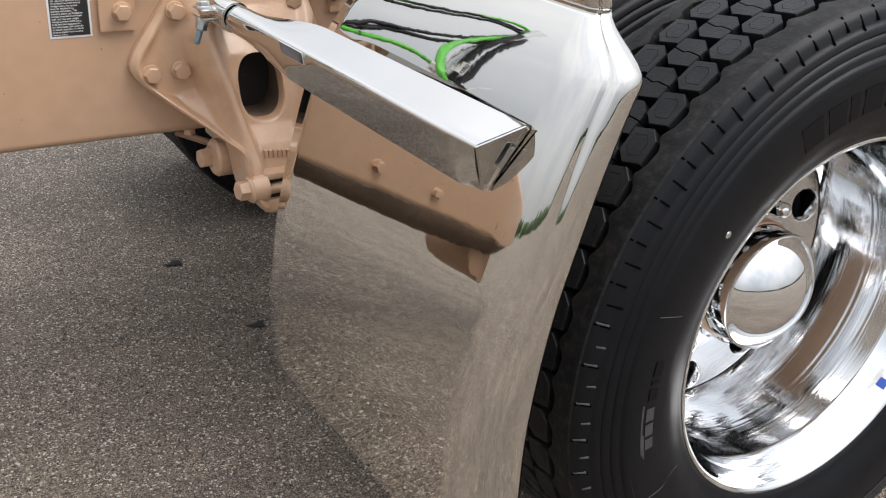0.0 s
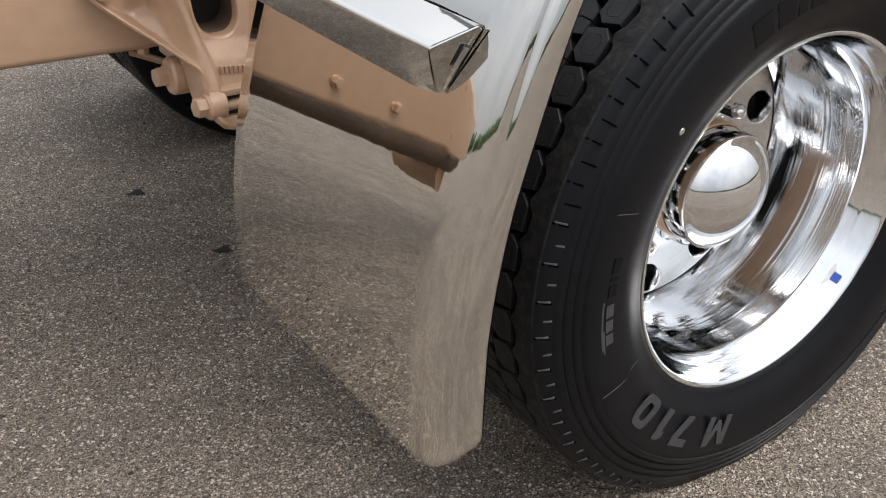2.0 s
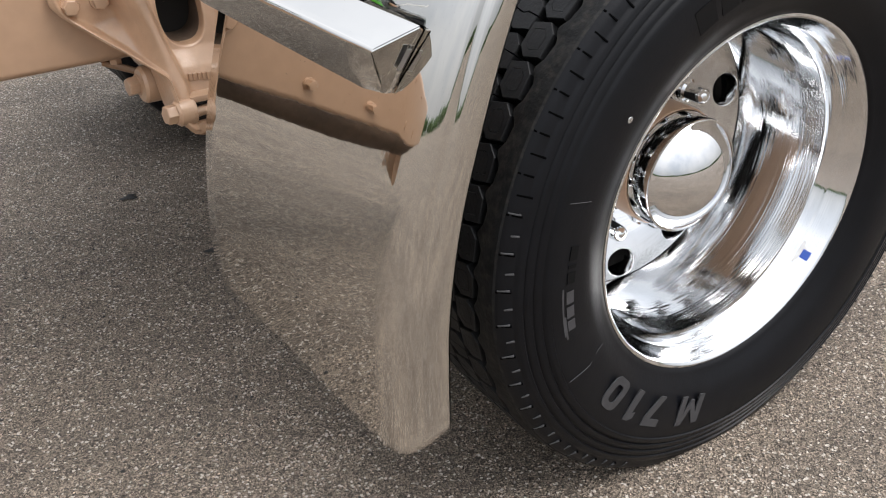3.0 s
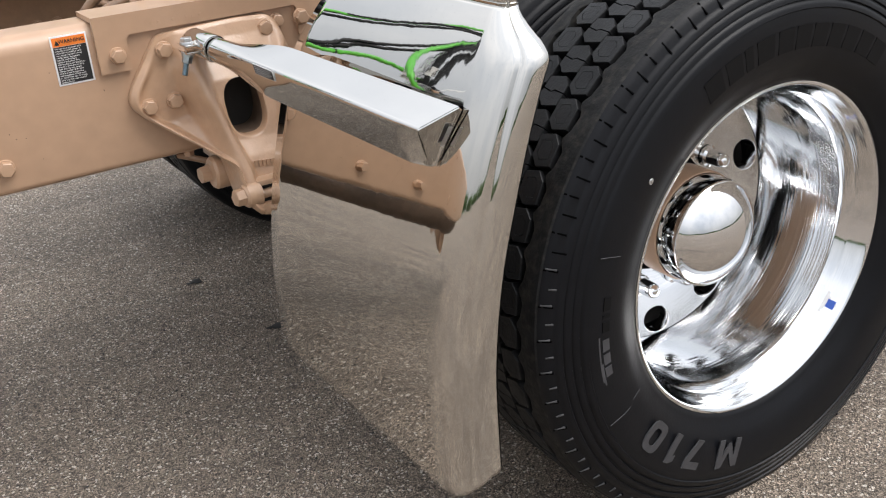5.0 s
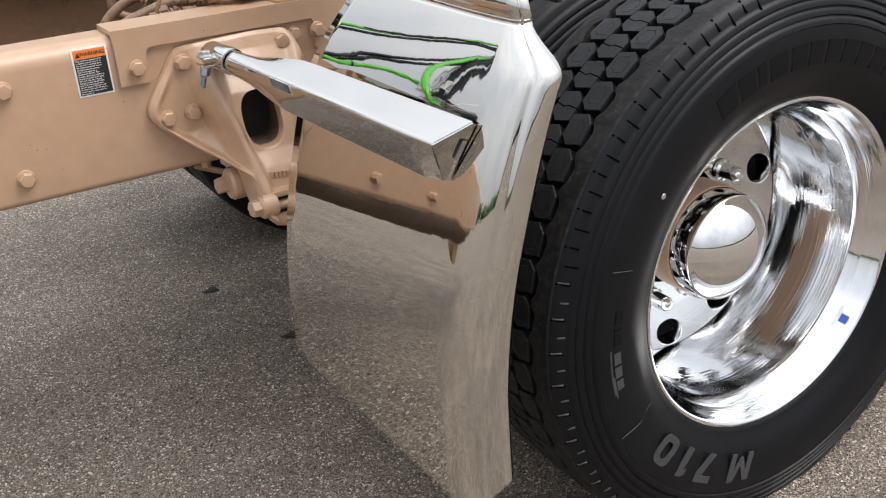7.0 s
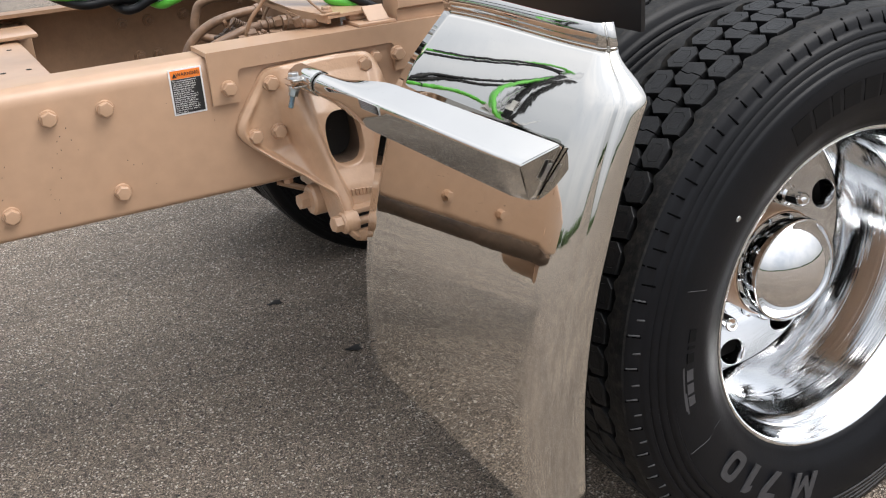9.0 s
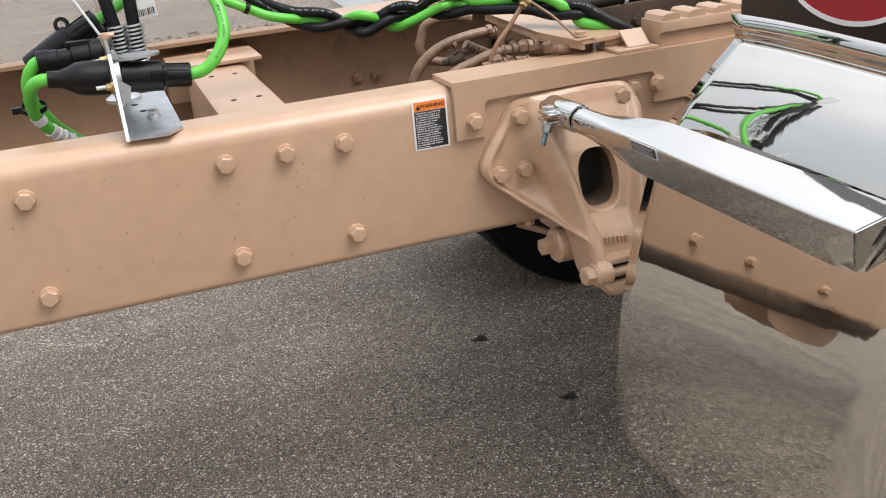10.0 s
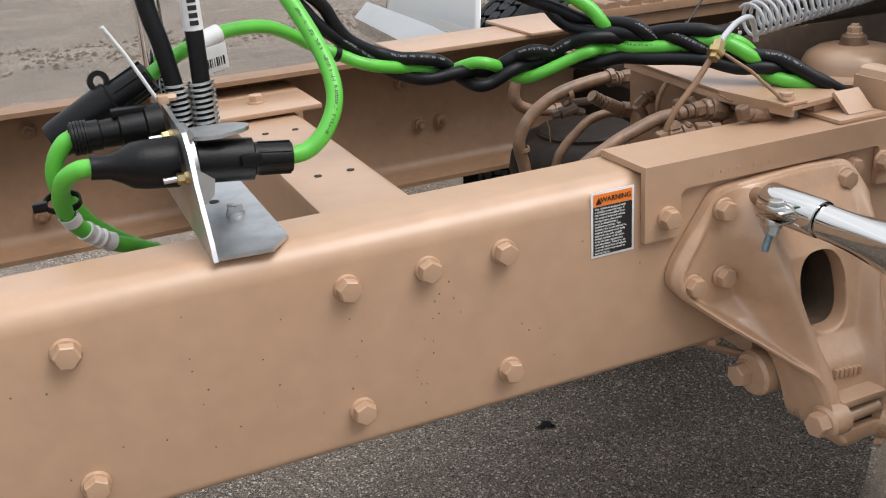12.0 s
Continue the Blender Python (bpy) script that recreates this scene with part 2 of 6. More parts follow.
def part(name, bm, mat, parent, label="", smooth=35):
    ob = new(name, mesh_of(name, bm, mat, smooth))
    ob.parent = parent
    if label:
        ob["label"] = label
    return ob


def thing(name, label, category, group="", kind="", at=(0, 0, 0)):
    ob = new(name)
    ob.location = at
    ob.empty_display_size = 0.05
    return tagged(ob, label, category, group, kind)


def solid(name, bm, mat, label, category, group="", kind="", smooth=35):
    return tagged(new(name, mesh_of(name, bm, mat, smooth)), label, category, group, kind)


def add_box(bm, lo, hi, bevel=0.0, m=None):
    c = [(a + b) / 2 for a, b in zip(lo, hi)]
    s = [abs(b - a) for a, b in zip(lo, hi)]
    t = Matrix.Translation(c) @ Matrix.Diagonal((*s, 1))
    vs = bmesh.ops.create_cube(bm, size=1, matrix=(m or Matrix()) @ t)["verts"]
    if bevel:
        es = list({e for v in vs for e in v.link_edges})
        bmesh.ops.bevel(bm, geom=es, offset=bevel, segments=2, affect="EDGES", profile=0.6)
    return bm


def box(lo, hi, bevel=0.0, m=None):
    return add_box(bmesh.new(), lo, hi, bevel, m)


def add_loft(bm, rings, closed=True, caps=True):
    """Skin a list of rings of points."""
    vs = [[bm.verts.new(p) for p in r] for r in rings]
    n = len(vs[0])
    for a, b in zip(vs, vs[1:]):
        for i in range(n if closed else n - 1):
            j = (i + 1) % n
            bm.faces.new((a[i], a[j], b[j], b[i]))
    if caps and closed:
        bm.faces.new(vs[0][::-1])
        bm.faces.new(vs[-1])
    return vs


def add_prism(bm, pts, axis, lo, hi):
    """Extrude a polygon of (u, v) along axis from lo to hi."""
    def at(u, v, w):
        return {"x": (w, u, v), "y": (u, w, v), "z": (u, v, w)}[axis]
    add_loft(bm, [[at(u, v, lo) for u, v in pts], [at(u, v, hi) for u, v in pts]])
    return bm


def smooth_path(pts, n=10):
    """Catmull-Rom points through the given ones."""
    p = [Vector(q) for q in pts]
    p = [p[0] * 2 - p[1]] + p + [p[-1] * 2 - p[-2]]
    out = []
    for i in range(1, len(p) - 2):
        a, b, c, d = p[i - 1:i + 3]
        for k in range(n):
            t = k / n
            out.append(0.5 * ((2 * b) + (c - a) * t + (2 * a - 5 * b + 4 * c - d) * t * t + (3 * b - a - 3 * c + d) * t ** 3))
    out.append(p[-2])
    return out


def add_tube(bm, path, r, sides=10, caps=True):
    """A tube along points; r is a number or a function of 0..1 along it."""
    path = [Vector(q) for q in path]
    up = None
    rings = []
    for i, q in enumerate(path):
        d = (path[min(i + 1, len(path) - 1)] - path[max(i - 1, 0)]).normalized()
        if up is None:
            up = d.orthogonal().normalized()
        up = (up - d * up.dot(d)).normalized()
        side = d.cross(up)
        rad = r(i / (len(path) - 1)) if callable(r) else r
        rings.append([q + (up * math.cos(a) + side * math.sin(a)) * rad for a in (2 * math.pi * k / sides for k in range(sides))])
    add_loft(bm, rings, True, caps)
    return bm


def tube(path, r, sides=10):
    return add_tube(bmesh.new(), path, r, sides)


def frame_of(axis):
    d = Vector(axis).normalized()
    return d.to_track_quat("Z", "Y").to_matrix().to_4x4()


def add_lathe(bm, profile, m=None, steps=32, close=False):
    """Turn (radius, height) points about z, then place by m."""
    m = m or Matrix()
    rings = [[m @ Vector((r * math.cos(a), r * math.sin(a), h)) for a in (2 * math.pi * k / steps for k in range(steps))] for r, h in profile]
    add_loft(bm, rings, True, close)
    return bm


def lathe(profile, m=None, steps=32, close=False):
    return add_lathe(bmesh.new(), profile, m, steps, close)


def add_bolt(bm, size=0.024, head=0.013, washer=1.34, flange=0.004, turn=0.0):
    """A flanged hex head that points along +z from z=0; size is across the flats."""
    add_lathe(bm, [(0.0005, 0.0), (size * washer / 2, 0.0), (size * washer / 2, flange * 0.5), (size * washer / 2 * 0.93, flange), (size * 0.5, flange * 1.1)], None, 20)
    rr = size / 2 / math.cos(math.pi / 6)
    rings = []
    for k, h in ((1, flange * 0.9), (1, flange + head * 0.80), (0.97, flange + head * 0.92), (0.88, flange + head), (0.4, flange + head * 1.04), (0.02, flange + head * 1.05)):
        rings.append([(rr * k * math.cos(a + turn), rr * k * math.sin(a + turn), h) for a in (math.pi / 3 * i for i in range(6))])
    add_loft(bm, rings, True, True)
    return bm


BOLTS = {}


def bolt(parent, at, axis=(0, -1, 0), size=0.024, mat=None, name="bolt", label="", turn=None, head=0.0):
    """Hex bolt heads that share a mesh by size and paint."""
    mat = mat or TAN
    key = (round(size, 4), mat.name, round(head, 4))
    if key not in BOLTS:
        BOLTS[key] = mesh_of("bolt", add_bolt(bmesh.new(), size, head or size * 0.5), mat, 30)
    ob = new(name, BOLTS[key])
    ob.parent = parent
    t = random.uniform(0, 60) if turn is None else turn
    m = Matrix.Translation(at) @ frame_of(axis) @ pose(0, 0, 0, 0, 0, t)
    ob.matrix_basis = (Matrix.Translation(parent.location).inverted() if parent else Matrix()) @ m
    if label:
        ob["label"] = label
    return ob


def text_mesh(body, size, depth=0.0008, bold=0.022):
    c = bpy.data.curves.new("lettering", "FONT")
    c.offset = size * bold
    c.body, c.size, c.extrude, c.align_x, c.align_y = body, size, depth / 2, "CENTER", "CENTER"
    ob = bpy.data.objects.new("lettering", c)
    scene.collection.objects.link(ob)
    bpy.context.view_layer.update()
    me = bpy.data.meshes.new_from_object(ob.evaluated_get(bpy.context.evaluated_depsgraph_get()))
    bpy.data.objects.remove(ob)
    bpy.data.curves.remove(c)
    return me

# ---- ground and distance ----
bm = bmesh.new()
S = 400.0
vs = [bm.verts.new(p) for p in ((-S, -S, 0), (S, -S, 0), (S, S, 0), (-S, S, 0))]
bm.faces.new(vs)
solid("ground", bm, ASPHALT, "worn grey asphalt yard with pale grit", "asphalt", kind="structure")

# ---- frame rails ----
RAIL_TOP, RAIL_LOW = 0.915, 0.656


def rail_section(y0, way):
    """C section with rounded outer corners; the flanges point along way."""
    w, t, r, q = 0.09, 0.0085, 0.031, 0.014
    pts = [(w, RAIL_TOP), (r, RAIL_TOP)]
    pts += [(r - r * math.sin(a), RAIL_TOP - r + r * math.cos(a)) for a in (radians(k) for k in (15, 30, 45, 60, 75, 90))]
    pts += [(q - q * math.cos(a), RAIL_LOW + q - q * math.sin(a)) for a in (radians(k) for k in (0, 15, 30, 45, 60, 75, 90))]
    pts += [(w, RAIL_LOW), (w, RAIL_LOW + t), (r, RAIL_LOW + t)]
    pts += [(t + 0.009, RAIL_LOW + t + 0.006), (t, RAIL_LOW + t + 0.02), (t, RAIL_TOP - t - 0.02), (t + 0.009, RAIL_TOP - t - 0.006), (r, RAIL_TOP - t), (w, RAIL_TOP - t)]
    return [(y0 + way * u, v) for u, v in pts]


near_rail = thing("frame_rail", "tan painted steel truck frame rail with bolt heads", "frame rail", "truck frame rails")
bm = add_prism(bmesh.new(), rail_section(0.0, 1), "x", -3.2, 4.5)
part("channel", bm, TAN, near_rail)
for x, z in ((-0.478, 0.861), (-0.189, 0.861), (-0.0945, 0.861), (0.0, 0.861), (-0.478, 0.711), (-0.186, 0.711), (0.002, 0.711), (-1.1, 0.861), (-1.1, 0.711)):
    bolt(near_rail, (x, 0, z - (0.003 if z > 0.8 else 0.006)), size=0.0235)
far_rail = thing("frame_rail", "tan painted steel truck frame rail with bolt heads", "frame rail", "truck frame rails")
# the far rail's darker tan carries the shade of the bay
part("channel", add_prism(bmesh.new(), [(y, z + 0.017) for y, z in rail_section(0.89, -1)], "x", -3.2, 4.5), TAN_DUST_SHADE, far_rail)
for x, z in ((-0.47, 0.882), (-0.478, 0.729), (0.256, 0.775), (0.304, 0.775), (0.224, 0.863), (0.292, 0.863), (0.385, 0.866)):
    bolt(far_rail, (x, 0.8815, z), size=0.023, mat=TAN_DUST_SHADE, name="nut", head=0.010)
    part("stud", lathe([(0.0068, 0.0), (0.0068, 0.0205), (0.0055, 0.022), (0.0003, 0.022)], Matrix.Translation((x, 0.8815, z)) @ frame_of((0, -1, 0)), 14), TAN_SHADED, far_rail)

# plate on top of the outer rail: an angle with a stepped lower edge
angle = thing("mounting_angle", "tan painted steel angle bolted along the rail top", "bracket")
bm = bmesh.new()
add_prism(bm, [(0.187, 0.925), (0.187, 0.829), (0.2395, 0.829), (0.2395, 0.882), (0.246, 0.889), (0.553, 0.889), (0.5575, 0.884), (0.5575, 0.834), (3.2, 0.834), (3.2, 0.925)], "y", -0.0095, -0.0005)
part("face", bm, TAN, angle)
bm = bmesh.new()
add_prism(bm, [(-0.0003, 0.9248), (-0.0003, 0.9165), (0.088, 0.9158), (0.088, 0.9248)], "x", 0.187, 3.2)
part("flange", bm, TAN, angle)
for x, z in ((0.219, 0.857), (0.563, 0.867), (0.71, 0.867)):
    bolt(angle, (x, -0.0095, z), size=0.022)
bolt(near_rail, (0.518, 0, 0.866), size=0.02)

# far rail carries the same angle
far_angle = thing("mounting_angle", "tan painted steel angle bolted along the far rail", "bracket")
part("flange", box((0.200, 0.792, 0.9328), (3.2, 0.90, 0.9385), 0.001), TAN, far_angle)
part("face", box((0.200, 0.8905, 0.834), (3.2, 0.90, 0.9328), 0.001), TAN_DUST_SHADE, far_angle)

# ---- cross members ----
xm = thing("cross_member", "tan painted steel cross member with punched holes", "cross member")
bm = bmesh.new()
XL, XR, ZT, ZB = -0.165, -0.04, 0.888, 0.70
add_prism(bm, [(XL, ZB), (XL, ZT - 0.014), (XL + 0.004, ZT - 0.004), (XL + 0.014, ZT), (XR - 0.014, ZT), (XR - 0.004, ZT - 0.004), (XR, ZT - 0.014), (XR, ZB), (XR - 0.007, ZB), (XR - 0.007, ZT - 0.016), (XR - 0.018, ZT - 0.008), (XL + 0.018, ZT - 0.008), (XL + 0.007, ZT - 0.016), (XL + 0.007, ZB)], "y", 0.012, 0.715)
part("channel", bm, TAN, xm)
bm = bmesh.new()
add_box(bm, (-0.2, 0.66, 0.893), (-0.004, 0.79, 0.902), 0.003)
add_box(bm, (-0.2, 0.79, 0.80), (-0.004, 0.8805, 0.902), 0.004)
part("end_bracket", bm, TAN, xm)
bolt(xm, (-0.1, 0.735, 0.902), (0, 0, 1), 0.022)
# each hole is a dark disc on the surface, painting the shade inside
for x, y in ((-0.122, 0.309), (-0.075, 0.310), (-0.127, 0.573), (-0.079, 0.570)):
    part("hole", lathe([(0.0003, 0), (0.0055, 0.0), (0.0055, -0.003)], Matrix.Translation((x, y, ZT + 0.0009)), 14), VOID_SHADE, xm)
for y, z in ((0.17, 0.83), (0.13, 0.80)):
    part("hole", lathe([(0.0003, 0), (0.007, 0.0), (0.007, -0.003)], Matrix.Translation((XL - 0.0009, y, z)) @ frame_of((-1, 0, 0)), 14), VOID_SHADE, xm)

# second cross member, behind the hoses; coloured near black for the shade there
xm2 = thing("cross_member", "suspension cross member under the hoses, drawn near black as in shade", "cross member")
bm = bmesh.new()
add_prism(bm, [(0.62, 0.62), (0.62, 0.83), (0.635, 0.845), (0.83, 0.845), (0.845, 0.83), (0.845, 0.62), (0.835, 0.62), (0.835, 0.825), (0.63, 0.825), (0.63, 0.62)], "y", 0.012, 0.898)
part("channel", bm, RUBBER_SHADE, xm2)

# ---- quarter fender ----
PROFILE = [(0.24, 0.361), (0.40, 0.360), (0.45, 0.3605), (0.50, 0.364), (0.55, 0.3695), (0.60, 0.377), (0.65, 0.387), (0.70, 0.400), (0.75, 0.4137), (0.80, 0.4286), (0.85, 0.4454), (0.87, 0.4529), (0.90, 0.4655), (0.92, 0.4753), (0.94, 0.4866), (0.96, 0.4995), (0.985, 0.5178)]
INNER, CREASE, REACH = -0.212, -0.656, 0.080
YAW = math.tan(radians(6))


def sheet_x(z, y):
    """The sheet leans back as it rises and turns six degrees outwards."""
    p = PROFILE
    z = min(max(z, p[0][0]), p[-1][0])
    i = max(k for k in range(len(p) - 1) if p[k][0] <= z)
    z0, x0 = p[i]
    z1, x1 = p[i + 1]
    h, t = z1 - z0, (z - z0) / (z1 - z0)

    def slope(k):
        lo, hi = max(k - 1, 0), min(k + 1, len(p) - 1)
        return (p[hi][1] - p[lo][1]) / (p[hi][0] - p[lo][0])
    x = x0 * (2 * t ** 3 - 3 * t * t + 1) + h * slope(i) * (t ** 3 - 2 * t * t + t) + x1 * (3 * t * t - 2 * t ** 3) + h * slope(i + 1) * (t ** 3 - t * t)
    return x + (-0.22 - y) * YAW


def fender_low(y):
    """Lower edge, a little lower towards the outside."""
    return 0.328 - 0.141 * min(0.515, max(0.0, -0.22 - y))


def smoothstep(a, b, t):
    t = min(1, max(0, (t - a) / (b - a)))
    return t * t * (3 - 2 * t)


def fender_sheet(flange=False):
    """The sheet with its rolled outer edge, or the flange on top of it."""
    bm = bmesh.new()
    cols = [("flat", k / 16) for k in range(16)] + [("lip", radians(a)) for a in range(0, 113, 4)]
    top, rows = 0.985, 84
    # the roll tightens gradually from the flat: (outwards, backwards) along it
    roll, u, w, s = {}, 0.0, 0.0, 0.0
    last = radians(112)
    for k in range(29):
        roll[radians(4 * k)] = (u, w)
        for _ in range(10):
            s = (k + _ / 10) / 28
            head = last * s ** 1.2
            u += math.cos(head) / 280
            w += math.sin(head) / 280
    reach = max(q[0] for q in roll.values())
    roll = {a: (q[0] / reach, q[1] / reach) for a, q in roll.items()}
    widest, grid = 0.0, []
    for kind, v in cols:
        lip = v if kind == "lip" else 0.0
        y_at = INNER + (CREASE - INNER) * v if kind == "flat" else CREASE - REACH * math.sin(lip)
        z_low = fender_low(y_at)
        if kind == "flat":
            d = INNER - y_at
            if d < 0.035:
                z_low += 0.035 - math.sqrt(max(0, 0.035 ** 2 - (0.035 - d) ** 2))
        else:
            # rounded corner that keeps rising round the roll
            widest = max(widest, roll[v][0])
            z_low += 0.040 * (1 - math.sqrt(max(0.0, 1 - (0.985 * max(0.0, (widest - 0.45) / 0.55)) ** 2))) + 0.012 * max(0.0, widest - roll[v][0])
        col = []
        for r in range(rows + 1):
            z = z_low + (top - 0.014 * smoothstep(-0.25, -0.70, y_at) - z_low) * r / rows
            fade = 0.22 + 0.78 * (1 - smoothstep(0.900, 0.980, z))
            inner = INNER - 0.048 * smoothstep(0.80, 1.02, z) * 1.6
            if kind == "flat":
                y = inner + (CREASE - inner) * v
                x = sheet_x(z, y)
            else:
                out, back = roll[v]
                y = CREASE - (0.0620 + 0.0240 * smoothstep(0.3, 0.90, z)) * out * fade
                x = sheet_x(z, CREASE) + ((0.066 - 0.012 * smoothstep(0.3, 0.9, z)) * back + YAW * 0.06 * out) * (0.15 + 0.85 * fade)
            if kind == "lip" and 15 <= round(math.degrees(v) / 4) <= 16:
                # pressed line along the roll
                x, y = x + 0.0022, y + 0.0022
            col.append((x, y, z))
        if flange:
            x, y, z = col[-1]
            col = [col[-1], (x + 0.0006, y, z + 0.004), (x - 0.0008, y, z + 0.010), (x - 0.0058, y + 0.002, z + 0.036)]
        grid.append(col)
    satin = bm.verts.layers.float.new("satin")
    vs = [[bm.verts.new(p) for p in c] for c in grid]
    for k, column in enumerate(vs):
        for v in column:
            v[satin] = smoothstep(17, 30, k) * (1 - 0.72 * smoothstep(0.55, 0.88, v.co.z))
    for a, b in zip(vs, vs[1:]):
        for i in range(len(a) - 1):
            bm.faces.new((a[i], b[i], b[i + 1], a[i + 1]))
    bmesh.ops.remove_doubles(bm, verts=bm.verts[:], dist=0.0004)
    return bm


def thicken(ob, t, offset=-1.0):
    mod = ob.modifiers.new("thickness", "SOLIDIFY")
    mod.thickness, mod.offset = t, offset
    return ob


def loft_section(t, heel=(-0.011, -0.043)):
    """Cross-section of the fender bracket at t: 0 is the round end, 1 the boxed end; points (x, z) about its axis."""
    T, F, B, R = (Vector(p) for p in ((0.038, 0.037), (-0.025, 0.018), heel, (0.027, -0.010)))
    f1, f3 = F.lerp(T, 0.11), F.lerp(B, 0.13)
    per = [T.lerp(f1, k / 6) for k in range(6)]
    for k in range(6):
        u = k / 6
        per.append(f1.lerp(F, u).lerp(F.lerp(f3, u), u))
    bow = Vector((B - f3).yx) * 0.03
    per += [f3.lerp(B, k / 6) + Vector((-abs(bow.x), 0)) * math.sin(math.pi * k / 6) for k in range(6)]
    per += [B.lerp(R, k / 3) for k in range(3)] + [R.lerp(T, k / 3) for k in range(3)]
    out = []
    s = min(1, max(0, (t - 0.04) / 0.30))
    s = s * s * (3 - 2 * s)
    grow = 0.86 + 0.14 * t
    for i, q in enumerate(per):
        ang = math.atan2(q.y, q.x)
        c = Vector((0.021 * math.cos(ang), 0.021 * math.sin(ang)))
        out.append(c.lerp(q * grow, s))
    return out


fender = thing("quarter_fender", "mirror-polished stainless steel quarter fender in front of the tyre", "fender")
thicken(part("sheet", fender_sheet(), FENDER, fender, smooth=50), 0.0022)
thicken(part("top_flange", fender_sheet(True), STEEL, fender, smooth=50), 0.0022)

bracket = thing("fender_bracket", "polished stainless fender mounting arm with a tapered box end", "mounting arm")
bm = bmesh.new()
A0, A1 = Vector((0.352, -0.105, 0.862)), Vector((0.448, -0.662, 0.811))
rings = []
for k in range(41):
    t = k / 40
    c = A0.lerp(A1, t)
    if 0.94 < t < 1:
        continue
    rings.append([(c.x + p.x, c.y, c.z + p.y) for p in loft_section(t)])
rings[-1] = [(A1.x + p.x, A1.y + 0.40 * (0.037 - p.y), A1.z + p.y) for p in loft_section(1.0, (0.006, -0.0485))]
add_loft(bm, rings)
part("arm", bm, STEEL, bracket, smooth=30)

# ---- wheels ----
WX, WZ = 1.059, 0.4704
HOLE_ANGLE = -92.0


def tyre_profile():
    """(radius, offset from the middle plane, outwards positive), from the outer bead over the tread to the inner bead."""
    side = [(0.296, 0.106), (0.301, 0.1135), (0.308, 0.1165), (0.318, 0.121), (0.331, 0.129), (0.345, 0.1345), (0.36, 0.138), (0.38, 0.1402), (0.40, 0.1402), (0.415, 0.1390)]
    for k in range(4):
        r0 = 0.417 + 0.0138 * k
        side += [(r0, 0.1384 - 0.0034 * k), (r0 + 0.0018, 0.1408 - 0.0034 * k), (r0 + 0.0062, 0.1398 - 0.0035 * k), (r0 + 0.0108, 0.1380 - 0.0037 * k), (r0 + 0.0122, 0.1356 - 0.0036 * k)]
    side += [(0.474, 0.1235), (0.482, 0.1205), (0.4895, 0.116), (0.4935, 0.108)]
    return side + [(0.478, 0.086), (0.474, 0.05), (0.474, 0.0)] + [(r, -o) for r, o in ([(0.474, 0.05), (0.478, 0.086)] + side[::-1])]


def squash(bm, low):
    """The tyre stands on the ground: nothing goes below, and the foot bulges a little."""
    for v in bm.verts:
        if v.co.z < low + 0.03:
            d = (low + 0.03 - v.co.z)
            v.co.z = max(v.co.z, low)
            v.co.y += math.copysign(min(d, 0.05) * 0.10, v.co.y)
    return bm


def tread_blocks():
    """Three staggered rows of slanted six-sided blocks, each with a fine sipe."""
    bm = bmesh.new()
    n = 54

    def block(u0, pts, sipe=True, r0=0.4735, r1=0.4995):
        """pts: (angle in pitches, offset across)"""
        cu, cw = sum(p[0] for p in pts) / len(pts), sum(p[1] for p in pts) / len(pts)
        rings = []
        for r, k in ((r0, 1.05), (r1 - 0.0014, 1.0), (r1, 0.965)) + (((r1, 0.60), (r1 - 0.004, 0.598), (r1 - 0.004, 0.575), (r1, 0.573)) if sipe else ()):
            ring = []
            for u, w in pts:
                a = 2 * math.pi * (u0 + 0.83 + cu + (u - cu) * k) / n
                ww = cw + (w - cw) * k
                rr = r - 0.10 * max(0, abs(ww) - 0.04) ** 1.5
                ring.append((rr * math.cos(a), ww, rr * math.sin(a)))
            rings.append(ring)
        add_loft(bm, rings)

    def slanted(c, half, lean):
        return [(-0.475, c - 0.30 * half * lean), (-0.36, c + half * lean), (0.24, c + half * lean), (0.475, c + 0.30 * half * lean), (0.36, c - half * lean), (-0.24, c - half * lean)]

    for i in range(n):
        block(i + 0.18, slanted(0.0465, 0.0218, 1))
        h = 0.0228
        # the middle blocks are cut across by one zigzag sipe
        block(i + 0.68, [(-0.475, -0.30 * h), (-0.36, h), (-0.03, h), (0.03, 0.15 * h), (-0.035, -0.15 * h), (-0.01, -h), (-0.24, -h)], False)
        block(i + 0.68, [(-0.002, h), (0.24, h), (0.475, 0.30 * h), (0.36, -h), (0.018, -h), (-0.007, -0.15 * h), (0.058, 0.15 * h)], False)
        block(i + 0.18, slanted(-0.0465, 0.0218, 1))
    return bm


def shoulder_rib(s):
    """Worn band along one shoulder, with a wavy inner edge."""
    bm = bmesh.new()
    m = 54 * 8
    rings = []
    for k in range(m + 1):
        a = 2 * math.pi * ((k % m) / 8 + 0.83) / 54
        wave = 0.0755 + 0.0055 * math.sin(2 * math.pi * k / 8) + 0.002 * math.sin(4 * math.pi * k / 8 + 1)
        sect = [(0.470, 0.113), (0.4905, 0.1125), (0.4945, 0.108), (0.4985, wave + 0.003), (0.4975, wave), (0.478, wave - 0.002)]
        rings.append([(r * math.cos(a), s * w, r * math.sin(a)) for r, w in sect])
    add_loft(bm, rings, False, False)
    return bm


